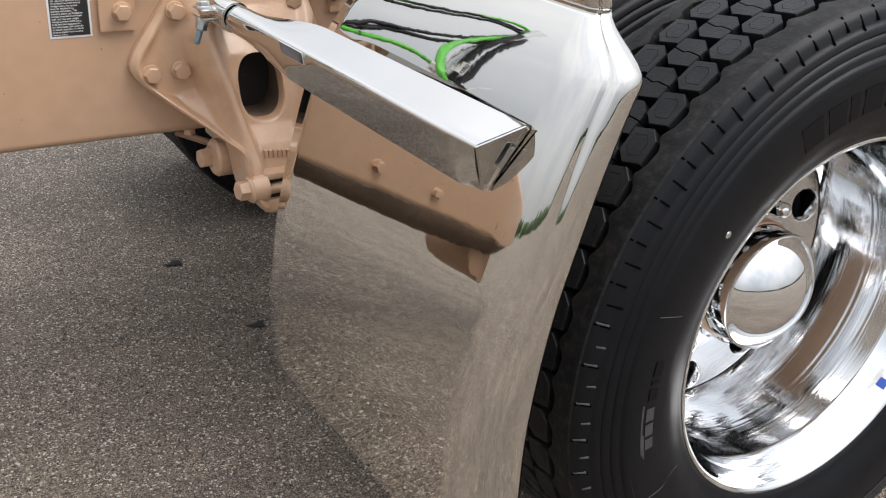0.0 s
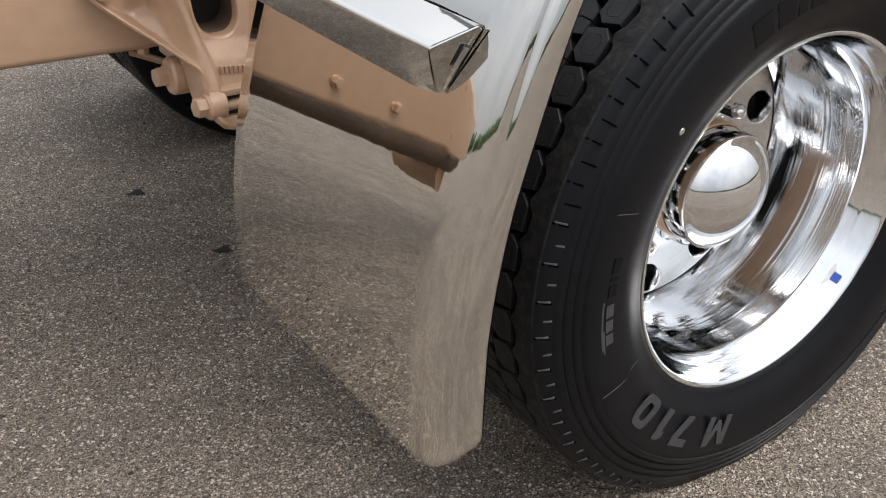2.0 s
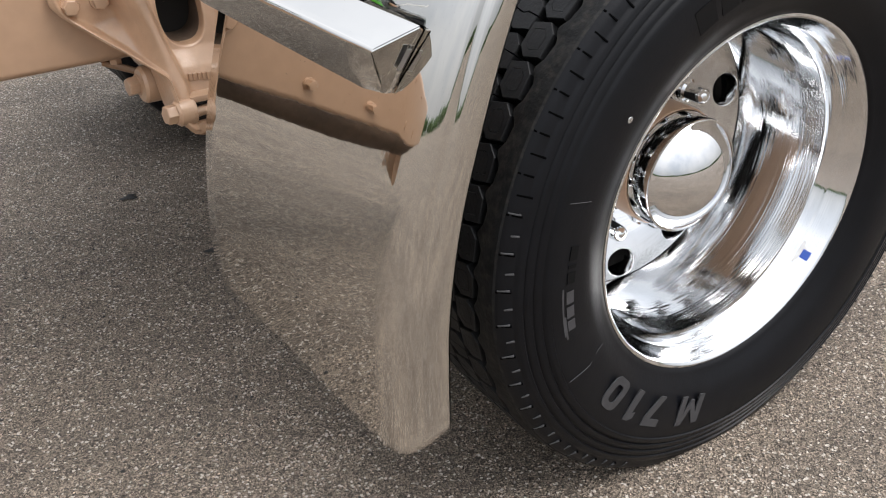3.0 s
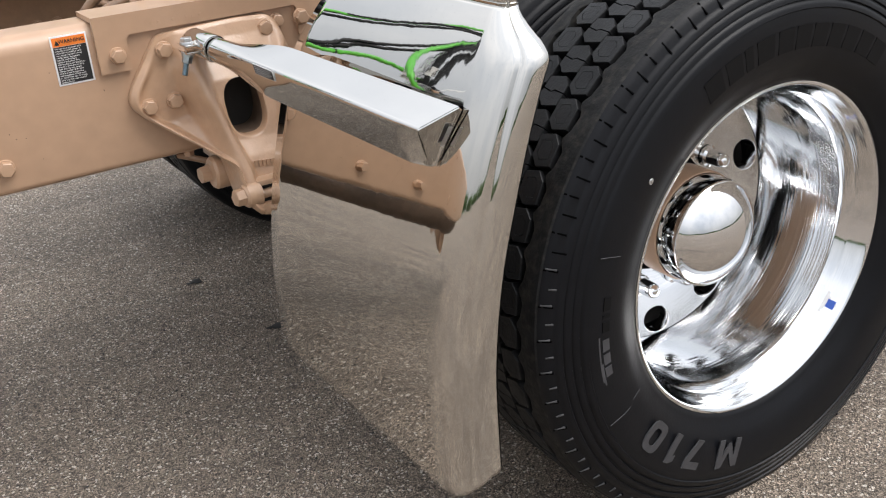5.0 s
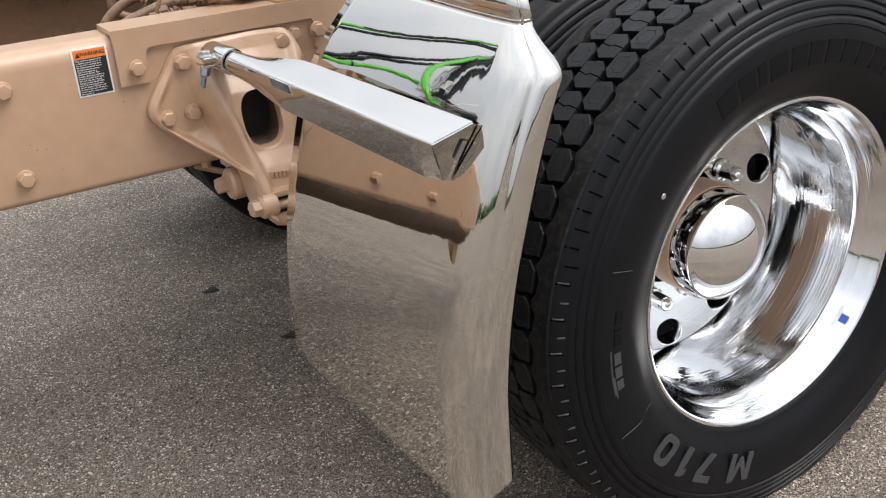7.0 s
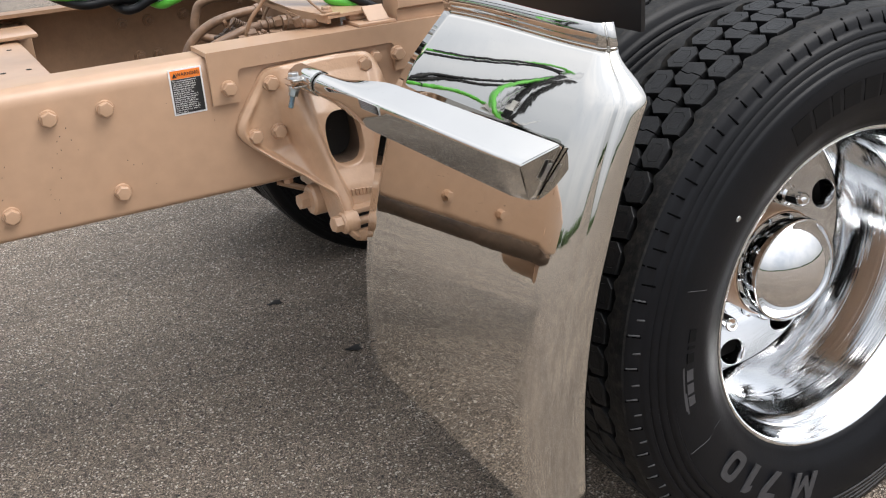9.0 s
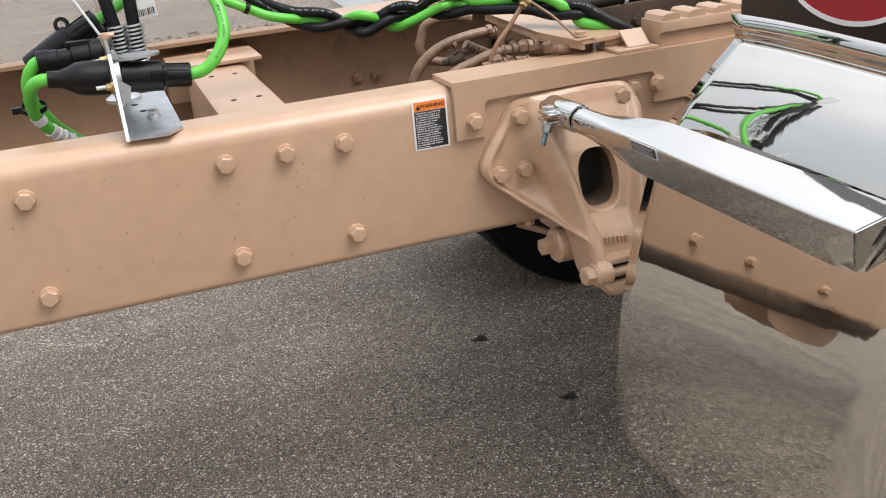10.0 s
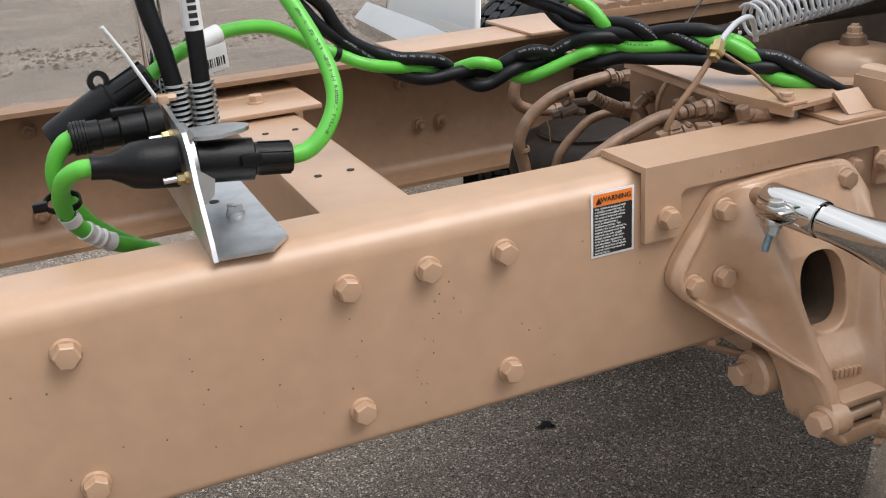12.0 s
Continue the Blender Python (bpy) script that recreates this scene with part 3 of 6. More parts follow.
def arc_text(me_list, r, start, off, parent, mat, rise):
    """Letters along a circle of the sidewall, tops outwards."""
    for me, ang in me_list:
        me.materials.append(mat)
        ob = new("lettering", me)
        ob.parent = parent
        a = radians(start + ang)
        # local text plane: x along the circle, y outwards
        ob.matrix_basis = Matrix.Translation((r * math.cos(a), off, r * math.sin(a))) @ Matrix(((math.sin(a), math.cos(a), 0, 0), (0, 0, -1, 0), (-math.cos(a), math.sin(a), 0, 0), (0, 0, 0, 1))) @ pose(0, 0, 0, rise, 0, 0)


def sidewall_bar(parent, r0, r1, a0, a1, off0, off1, mat, name="lettering"):
    """A raised bar on the sidewall between two radii and two angles."""
    bm = bmesh.new()
    rings = []
    k = max(2, int(abs(a1 - a0) / 2))
    for i in range(k + 1):
        a = radians(a0 + (a1 - a0) * i / k)
        c, s = math.cos(a), math.sin(a)
        rings.append([(r0 * c, off0, r0 * s), (r1 * c, off1, r1 * s), (r1 * c, off1 + 0.004, r1 * s), (r0 * c, off0 + 0.004, r0 * s)])
    add_loft(bm, rings)
    return part(name, bm, mat, parent)


def tyre(name, y, label, lettered):
    t = thing(name, label, "tyre", "drive axle tyres", at=(WX, y, WZ))
    spin = frame_of((0, -1, 0))
    part("carcass", squash(lathe(tyre_profile(), spin, 180), -WZ + 0.001), RUBBER_SIDE, t, smooth=40)
    part("tread", squash(tread_blocks(), -WZ + 0.001), RUBBER, t, "chunky block tread", smooth=20)
    for side in (1, -1):
        part("shoulder_rib", squash(shoulder_rib(side), -WZ + 0.001), WORN, t, "worn grey shoulder rib", smooth=30)
    return t


def rim_barrel():
    """(radius, outwards offset) from the flange edge inwards to the disc."""
    return [(0.2915, 0.1035), (0.2985, 0.1075), (0.3, 0.110), (0.2985, 0.1125), (0.2955, 0.1132), (0.2925, 0.1115), (0.2902, 0.1075), (0.2885, 0.1035), (0.2822, 0.0915), (0.2762, 0.0800), (0.2755, 0.0780), (0.2744, 0.0765), (0.2690, 0.0655), (0.2642, 0.0555), (0.2634, 0.0520), (0.2632, 0.0300), (0.2624, 0.0280), (0.2620, 0.0), (0.2611, -0.003), (0.2606, -0.030), (0.2594, -0.034), (0.2590, -0.050), (0.2578, -0.054), (0.2574, -0.066), (0.2564, -0.070), (0.2560, -0.082), (0.2552, -0.086), (0.2549, -0.100), (0.2543, -0.106), (0.2540, -0.127)]


def disc_height(r):
    """How far the wheel disc stands out of the hub plane at a radius."""
    return 0.082 + 0.020 * (max(0, r - 0.172) / 0.0855) ** 1.7


def disc_with_holes():
    """Wheel disc: a crowned plate with ten oval hand holes, built sector by sector; gives the mesh with its turned normals."""
    bm = bmesh.new()
    R0, R1, RH = 0.186, 0.2575, 0.2285
    n = 48
    for k in range(10):
        mid = radians(HOLE_ANGLE + 36 * k)
        inner, outer = [], []
        for i in range(n):
            a = 2 * math.pi * i / n + math.pi / 4
            inner.append((RH + 0.0242 * math.sin(a), mid + (0.0325 * math.cos(a)) / RH))
            c, s = math.cos(a), math.sin(a)
            m_ = max(abs(c), abs(s))
            outer.append(((R0 + R1) / 2 + (R1 - R0) / 2 * s / m_, mid + radians(18) * c / m_))
        rings = [[(r * math.cos(t), 0.026 - disc_height(r) - HUB_Y, r * math.sin(t)) for r, t in inner]]
        for u in (0.0, 0.06, 0.15, 0.28, 0.45, 0.7, 1.0):
            ring = []
            for (r_a, t_a), (r_b, t_b) in zip(inner, outer):
                r, t = r_a + (r_b - r_a) * u, t_a + (t_b - t_a) * u
                ring.append((r * math.cos(t), -(disc_height(r) - (0.0022 if u == 0 else 0.0)) - HUB_Y, r * math.sin(t)))
            rings.append(ring)
        add_loft(bm, rings, True, False)
    rings = []
    for r in (0.186, 0.178, 0.17, 0.165, 0.15, 0.118):
        rings.append([(r * math.cos(a), -disc_height(r) - HUB_Y, r * math.sin(a)) for a in (2 * math.pi * i / 120 + radians(HOLE_ANGLE) for i in range(120))])
    add_loft(bm, rings, True, False)
    bmesh.ops.remove_doubles(bm, verts=bm.verts[:], dist=0.0004)
    me = mesh_of("disc", bm, TURNED, 60)
    if sum(p.normal.y * p.area for p in me.polygons) > 0:
        me.flip_normals()
    turned = []
    for v in me.vertices:
        r = math.hypot(v.co.x, v.co.z)
        slope = (disc_height(r + 0.001) - disc_height(r - 0.001)) / 0.002
        if v.co.y > -disc_height(r) - HUB_Y + 0.001:
            turned.append((0, 0, 0))
        else:
            turned.append(Vector((-slope * v.co.x / r, -1.0, -slope * v.co.z / r)).normalized())
    me.normals_split_custom_set_from_vertices(turned)
    return me


HUB_Y = -0.23


def wheel(y):
    w = thing("wheel", "polished forged aluminium truck wheel with oval hand holes", "wheel", at=(WX, y, WZ))
    spin = frame_of((0, -1, 0))
    part("barrel", lathe(rim_barrel(), spin, 128), ALU, w, smooth=35)
    disc = new("disc", disc_with_holes())
    disc.parent = w
    # drum and rim rear are coloured dark for the shade behind the hand holes
    part("brake_drum", lathe([(0.0005, -0.20), (0.20, -0.20), (0.205, -0.205), (0.205, -0.36), (0.0005, -0.36)], spin, 48), VOID_SHADE, w, "brake drum, drawn near black as the shade behind the holes")
    part("inner_flange", lathe([(0.2555, -0.172), (0.256, -0.24), (0.285, -0.245)], spin, 64), VOID_SHADE, w, "rear of the rim, drawn near black as shade")
    return w


outer_tyre = tyre("tyre", -0.595, "black truck tyre with ribbed sidewall and raised lettering", True)
inner_tyre = tyre("tyre", -0.255, "black inner dual truck tyre with block tread", False)
front_wheel = wheel(-0.595)

# ---- wheel details ----
spin = frame_of((0, -1, 0))
dome = [(math.sin(t) * 0.122, math.cos(t) * 0.122 - 0.078) for t in (max(0.005, 0.905 * k / 16) for k in range(17))]
hub = part("hub_cover", lathe(dome + [(0.0970, -0.0036), (0.0982, -0.0022), (0.0996, -0.0025), (0.1006, -0.0055), (0.1008, -0.080), (0.1006, -0.118)], spin, 96), CHROME, front_wheel, "domed chrome hub cover", smooth=30)
part("hub_flange", lathe([(0.1020, -0.048), (0.1040, -0.049), (0.1055, -0.052), (0.1055, -0.104), (0.1025, -0.105)], spin, 64), TAN, front_wheel, "tan painted hub", smooth=30)
nut = lathe([(0.0004, 0.052), (0.006, 0.0515), (0.011, 0.048), (0.0145, 0.042), (0.0155, 0.03), (0.0165, 0.012), (0.021, 0.008), (0.021, 0.0)], None, 20)
nut_mesh = mesh_of("lug_nut", nut, CHROME, 35)
for k in range(10):
    a = radians(HOLE_ANGLE + 18 + 36 * k)
    ob = new("lug_nut", nut_mesh)
    ob.parent = front_wheel
    ob.matrix_basis = Matrix.Translation((0.148 * math.cos(a), 0.146, 0.148 * math.sin(a))) @ spin
# small maker's label inside the rim
bm = bmesh.new()
rings = []
for i in range(7):
    a = radians(-39.5 + 9 * (i / 6 - 0.5))
    rings.append([(r * math.cos(a), y, r * math.sin(a)) for r, y in ((0.2870, -0.1015 + 0.0015 * abs(i - 3)), (0.2752, -0.079), (0.2762, -0.079), (0.2880, -0.1015 + 0.0015 * abs(i - 3)))])
add_loft(bm, rings)
label = part("label", bm, PAPER, front_wheel, "small white label with a blue mark")
bm = bmesh.new()
rings = []
for i in range(5):
    a = radians(-39.5 + 3.4 * (i / 4 - 0.5))
    rings.append([(r * math.cos(a), y, r * math.sin(a)) for r, y in ((0.2853, -0.0990), (0.2783, -0.0857), (0.2793, -0.0857), (0.2863, -0.0990))])
add_loft(bm, rings)
part("print", bm, BLUE, label)

# sidewall lettering, marks and notches
OFF = -0.1398
# block letters of the tread name, as outlines 1 high
GLYPHS = {
    "M": [(-0.50, -0.5), (-0.27, -0.5), (-0.27, 0.10), (-0.06, -0.36), (0.06, -0.36), (0.27, 0.10), (0.27, -0.5), (0.50, -0.5), (0.50, 0.5), (0.25, 0.5), (0.0, -0.04), (-0.25, 0.5), (-0.50, 0.5)],
    "7": [(-0.24, -0.5), (0.02, -0.5), (0.38, 0.24), (0.38, 0.5), (-0.38, 0.5), (-0.38, 0.26), (0.10, 0.26)],
    "1": [(-0.13, -0.5), (0.13, -0.5), (0.13, 0.5), (-0.08, 0.5), (-0.26, 0.38), (-0.26, 0.18), (-0.13, 0.24)],
}


def glyph(ch, size, depth):
    bm = bmesh.new()
    if ch in GLYPHS:
        pts = [(u * size, v * size) for u, v in GLYPHS[ch]]
        add_loft(bm, [[(u, v, h) for u, v in pts] for h in (0.0, depth)])
    else:
        def oval(k, h):
            return [(math.copysign(abs(math.cos(a)) ** 0.6, math.cos(a)) * (0.40 - k) * size, math.copysign(abs(math.sin(a)) ** 0.6, math.sin(a)) * (0.5 - k) * size, h) for a in (2 * math.pi * j / 36 for j in range(36))]
        add_loft(bm, [oval(0, 0), oval(0, depth), oval(0.22, depth), oval(0.22, 0)], True, False)
    bmesh.ops.recalc_face_normals(bm, faces=bm.faces[:])
    me = bpy.data.meshes.new("lettering")
    bm.to_mesh(me)
    bm.free()
    return me


letters = [(glyph(ch, 0.056, 0.0022), ang) for ch, ang in (("M", 0), ("7", -14.6), ("1", -24.4), ("0", -33.8))]
arc_text(letters, 0.366, 254.4, OFF + 0.0003, outer_tyre, LETTER, 0)
for i, (a0, a1) in enumerate(((120, 114.5), (113, 108), (107, 104.5), (103, 97.5), (96, 91), (90, 85), (84, 79), (78, 73), (72, 67), (66, 61), (60, 55))):
    sidewall_bar(outer_tyre, 0.358, 0.395, a0, a1, -0.1388, -0.1414, LETTER_DARK)
for a0, a1 in ((192.0, 189.4), (188.6, 185.8), (185.0, 182.0)):
    sidewall_bar(outer_tyre, 0.3775, 0.391, a0, a1, -0.1405, -0.1410, LETTER)
for a0, a1 in ((180.0, 177.4), (176.4, 175.6), (174.6, 171.4)):
    sidewall_bar(outer_tyre, 0.3775, 0.391, a0, a1, -0.1412, -0.1416, LETTER_DARK)
sidewall_bar(outer_tyre, 0.3955, 0.3985, 193, 181, -0.1406, -0.1406, LETTER)
sidewall_bar(outer_tyre, 0.3925, 0.3955, 194, 188, -0.1406, -0.1406, LETTER)
# fine mould lines across the sidewall
for a0, a1, r0, r1 in ((161.8, 162.4, 0.374, 0.413), (203.6, 205.6, 0.337, 0.372), (205.6, 205.0, 0.372, 0.413)):
    side_y = lambda r: -0.1350 - 0.0052 * smoothstep(0.345, 0.385, r)
    part("mould_line", tube([(r * math.cos(radians(a)), side_y(r) - 0.0004, r * math.sin(radians(a))) for r, a in ((r0 + (r1 - r0) * u, a0 + (a1 - a0) * u) for u in (0, 0.25, 0.5, 0.75, 1.0))], 0.0006, 6), LETTER, outer_tyre)
part("paint_dot", lathe([(0.0003, 0.0012), (0.004, 0.001), (0.005, 0.0)], Matrix.Translation((0.368 * math.cos(radians(143.5)), -0.1388, 0.368 * math.sin(radians(143.5)))) @ spin, 14), ZINC, outer_tyre, "pale paint dot")
# raised black boxes stand for the shade in recessed notches
notch_mesh = mesh_of("notch", box((-0.011, -0.0010, -0.0014), (0.011, 0.0018, 0.0014), 0.0005), SLIT_SHADE, 30)
# pale bars paint the light on lips low on the tyre
edge_mesh = mesh_of("notch_edge", box((-0.0085, -0.0021, -0.0010), (0.0085, 0.0018, 0.0010), 0.0005), LIT_EDGE, 30)
short_mesh = mesh_of("notch", box((-0.006, -0.002, -0.0012), (0.006, 0.002, 0.0012), 0.0004), LIT_EDGE, 30)
for k in range(108):
    a = 2 * math.pi * (k / 2 + 0.83) / 54
    if WZ + 0.485 * math.sin(a) < 0.03:
        continue
    if k % 2:
        marks = (("notch", short_mesh if math.sin(a) < 0.2 else notch_mesh, 0.0, 0.478, -0.1218, 30),)
    else:
        lower = 0.0027 if math.cos(a) > 0 else -0.0027
        marks = (("notch", notch_mesh, 0.0, 0.484, -0.1186, 38), ("notch_edge", edge_mesh, lower, 0.484, -0.1188, 38))
    for name, me, shift, r, y, tilt in marks:
        if me is edge_mesh and math.sin(a) > 0.3:
            continue
        ob = new(name, me)
        ob.parent = outer_tyre
        ob.matrix_basis = Matrix.Translation((r * math.cos(a), y, r * math.sin(a))) @ Matrix.Rotation(-a, 4, "Y") @ pose(0, 0, 0, 0, 0, tilt) @ Matrix.Translation((0, 0, shift))

# ---- spring hanger casting ----
hanger = thing("spring_hanger", "tan painted cast steel spring hanger bolted to the rail", "bracket")
OUTLINE = [(0.288, -0.018, 0.880), (0.36, -0.018, 0.884), (0.43, -0.018, 0.886), (0.497, -0.018, 0.883), (0.512, -0.02, 0.866), (0.524, -0.032, 0.82), (0.514, -0.075, 0.765), (0.490, -0.122, 0.705), (0.472, -0.148, 0.64), (0.462, -0.155, 0.585), (0.448, -0.158, 0.566), (0.40, -0.162, 0.560), (0.372, -0.166, 0.568), (0.356, -0.168, 0.588), (0.352, -0.166, 0.62), (0.350, -0.142, 0.658), (0.318, -0.088, 0.684), (0.277, -0.042, 0.714), (0.240, -0.022, 0.744), (0.2235, -0.018, 0.762), (0.222, -0.018, 0.778), (0.232, -0.018, 0.80)]
HC = Vector((0.404, -0.085, 0.744))


def ray_loop(angle):
    """Where a ray from the hole's centre leaves the outline (seen along y)."""
    d = (math.cos(angle), math.sin(angle))
    for i, a in enumerate(OUTLINE):
        b = OUTLINE[(i + 1) % len(OUTLINE)]
        ax, az, bx, bz = a[0] - HC.x, a[2] - HC.z, b[0] - HC.x, b[2] - HC.z
        den = d[0] * (bz - az) - d[1] * (bx - ax)
        if abs(den) < 1e-9:
            continue
        t = (ax * (bz - az) - az * (bx - ax)) / den
        u = (ax * d[1] - az * d[0]) / den
        if t > 0 and -1e-6 <= u <= 1 + 1e-6:
            return Vector(a).lerp(Vector(b), min(1, max(0, u)))
    return Vector(OUTLINE[0])


def knots(table, z):
    """Straight runs between (z, value) knots that fall in z."""
    if z >= table[0][0]:
        return table[0][1]
    for (z1, v1), (z0, v0) in zip(table, table[1:]):
        if z >= z0:
            return v0 + (v1 - v0) * (z - z0) / (z1 - z0)
    return table[-1][1]


# spine of the left rib, the right rib and the face between them
RIB_X = [(0.89, 0.352), (0.857, 0.343), (0.819, 0.337), (0.772, 0.3424), (0.724, 0.3515), (0.677, 0.3627), (0.64, 0.370), (0.60, 0.372), (0.55, 0.372)]
RIB_Y = [(0.885, -0.018), (0.857, -0.037), (0.819, -0.0705), (0.772, -0.0985), (0.724, -0.1165), (0.677, -0.137), (0.64, -0.154), (0.60, -0.167), (0.55, -0.167)]
FACE_Y = [(0.885, -0.018), (0.86, -0.029), (0.82, -0.058), (0.795, -0.075), (0.744, -0.087), (0.69, -0.100), (0.674, -0.114), (0.664, -0.124), (0.650, -0.132), (0.62, -0.140), (0.55, -0.150)]
RIGHT_X = [(0.89, 0.505), (0.85, 0.503), (0.80, 0.492), (0.744, 0.476), (0.69, 0.464), (0.65, 0.456), (0.60, 0.449), (0.55, 0.446)]


def cast_depth(x, z, rim_y, t):
    """Front of the casting: two ribs, a hollow outside each and a face between them."""
    lx, rx = knots(RIB_X, z), knots(RIGHT_X, z)
    rib, face = knots(RIB_Y, z), knots(FACE_Y, z)
    valley = min(-0.0170, rim_y + 0.019 * smoothstep(0.02, 0.18, t))
    if x < lx:
        d = lx - x
        wide = 0.030 + 0.01 * smoothstep(0.72, 0.80, z)
        y = rib + (valley - rib) * smoothstep(0.002, wide, d)
    elif x > rx:
        y = rib + 0.004 + (valley - rib) * smoothstep(0.002, 0.03, x - rx)
    else:
        d = min(x - lx, rx - x)
        y = face + (rib - face) * (1 - smoothstep(0.003, 0.017, d))
    # thick rim along the outline
    y -= 0.0085 * math.exp(-((t - 0.07) / 0.05) ** 2) * smoothstep(0.86, 0.80, z)
    return y


def hanger_body():
    bm = bmesh.new()
    n, rings_n = 200, 46
    outline = [ray_loop(2 * math.pi * k / n) for k in range(n)]
    # soften the corners
    for _ in range(4):
        outline = [(outline[k - 1] + outline[k] * 2 + outline[(k + 1) % n]) / 4 for k in range(n)]
    hole = []
    for k in range(n):
        a = 2 * math.pi * k / n
        c, s = math.cos(a), math.sin(a)
        p = 2.6
        rr = (abs(c / 0.0365) ** p + abs(s / 0.052) ** p) ** (-1 / p)
        hole.append((HC.x + rr * c + 0.10 * rr * s * (-0.4), HC.z + rr * s))
    depth = []
    for j in range(rings_n + 1):
        t = (j / rings_n)
        ring = []
        for k in range(n):
            q, (hx, hz) = outline[k], hole[k]
            x, z = q.x + (hx - q.x) * t, q.z + (hz - q.z) * t
            y = cast_depth(x, z, q.y, t)
            if t < 0.03:
                y = q.y + 0.002
            ring.append([x, y, z])
        depth.append(ring)
    # cast edges are soft: even the heights out
    for _ in range(1):
        was = [[p[1] for p in ring] for ring in depth]
        for j in range(1, rings_n):
            for k in range(n):
                depth[j][k][1] = (was[j][k] * 2 + was[j - 1][k] + was[j + 1][k] + was[j][k - 1] + was[j][(k + 1) % n]) / 6
    rings = [[Vector((q.x, min(-0.0015, q.y + 0.085), q.z)) for q in outline], [Vector((q.x, q.y + 0.007, q.z)) for q in outline]]
    rings += [[Vector(p) for p in ring] for ring in depth]
    rings.append([Vector((p[0] + (HC.x - p[0]) * 0.03, p[1] + 0.004, p[2] + (HC.z - p[2]) * 0.03)) for p in depth[-1]])
    rings.append([Vector((p[0] + (HC.x - p[0]) * 0.04, p[1] + 0.022, p[2] + (HC.z - p[2]) * 0.04)) for p in depth[-1]])
    pocket = [rings[-1], [Vector((x + 0.004, -0.012, z)) for x, z in hole]]
    add_loft(bm, rings, True, False)
    inside = bmesh.new()
    add_loft(inside, pocket, True, False)
    return bm, inside


front, inside = hanger_body()
part("casting", front, TAN_CAST, hanger, smooth=75)
# pocket and core are coloured dark to paint the shade in the hollow
part("pocket", inside, DEEP_SHADE, hanger, "hollow through the casting, drawn dark as its shade", smooth=75)
part("core", lathe([(0.0005, 0.0), (0.060, 0.0), (0.062, -0.006)], Matrix.Translation((0.404, -0.0135, 0.744)) @ frame_of((0, -1, 0)), 32), VOID_SHADE, hanger, "dark disc for the shade in the casting's hollow")
for x, z in ((0.296, 0.855), (0.253, 0.762), (0.299, 0.764), (0.483, 0.862)):
    bolt(hanger, (x, -0.0185 if x < 0.4 else -0.0235, z), size=0.0225, mat=TAN)
part("eye", lathe([(0.0005, 0.014), (0.019, 0.014), (0.0215, 0.011), (0.0215, -0.014), (0.018, -0.016)], Matrix.Translation((0.364, -0.156, 0.6065)) @ frame_of((-1, -0.05, 0.0)), 32), TAN_CAST, hanger)
bolt(hanger, (0.351, -0.158, 0.6075), (-1, -0.12, 0.05), 0.027, head=0.016)
# a dark block paints the shade of the slot
part("slot", box((0.384, -0.1525, 0.585), (0.437, -0.128, 0.621), 0.001), VOID_SHADE, hanger, "dark block for the shade in the slot")
part("pin", add_tube(bmesh.new(), [(0.380, -0.156, 0.602), (0.440, -0.154, 0.604)], 0.0085, 14), TAN_CAST, hanger)
for z0, z1 in ((0.619, 0.630), (0.566, 0.586)):
    part("bar", box((0.374, -0.164, z0), (0.445, -0.135, z1), 0.004), TAN_CAST, hanger)
for k in range(6):
    part("raised_mark", box((0.386 + 0.0075 * k, -0.1362, 0.646 - 0.0008 * k), (0.391 + 0.0075 * k, -0.1300, 0.658 - 0.0008 * k), 0.001), TAN_CAST, hanger)

# torque arm below the hanger
arm = thing("torque_arm", "tan painted suspension arm end bolted under the rail", "suspension arm")
part("bush", lathe([(0.0005, 0.05), (0.027, 0.05), (0.031, 0.045), (0.031, -0.05), (0.027, -0.055), (0.0005, -0.055)], Matrix.Translation((0.385, -0.04, 0.622)) @ frame_of((-1, 0, 0)), 32), TAN_CAST, arm)
bolt(arm, (0.337, -0.03, 0.62), (-1, -0.1, 0.0), 0.028, head=0.017)
part("link", tube([(0.40, -0.06, 0.622), (0.60, -0.06, 0.575), (0.95, -0.06, 0.50)], 0.03, 16), TAN_DUST_SHADE, arm)
part("clamp", box((0.36, -0.012, 0.628), (0.46, 0.07, 0.6585), 0.004), TAN_CAST, arm)
part("rod", tube([(0.30, 0.03, 0.648), (0.36, -0.02, 0.63), (0.42, -0.02, 0.60), (0.47, -0.03, 0.575)], 0.006, 8), TAN_DUST_SHADE, arm)
bolt(arm, (0.318, 0.02, 0.6585), (0, 0, -1), 0.018)

# ---- clamp that holds the fender arm ----
# the stub's shade behind the clamp is in its colour
part("stub", add_tube(bmesh.new(), [(0.340, -0.016, 0.864), (0.347, -0.075, 0.8635)], 0.0125, 20), TAN_DUST_SHADE, bracket, "tan stub tube, drawn darker as in shade")
part("collar", lathe([(0.0195, 0.034), (0.0225, 0.034), (0.0235, 0.030), (0.0235, -0.044), (0.0225, -0.048), (0.0195, -0.048)], Matrix.Translation((0.3495, -0.092, 0.8632)) @ frame_of((0.10, -1, -0.03)), 28), STEEL, bracket, "polished clamp collar")
bm = bmesh.new()
add_box(bm, (0.309, -0.105, 0.868), (0.345, -0.062, 0.8715), 0.001, None)
add_box(bm, (0.309, -0.105, 0.8565), (0.345, -0.062, 0.860), 0.001, None)
part("ear", bm, STEEL, bracket, "polished clamp ears")
bm = bmesh.new()
lean = frame_of((0.30, -0.05, 1.0))
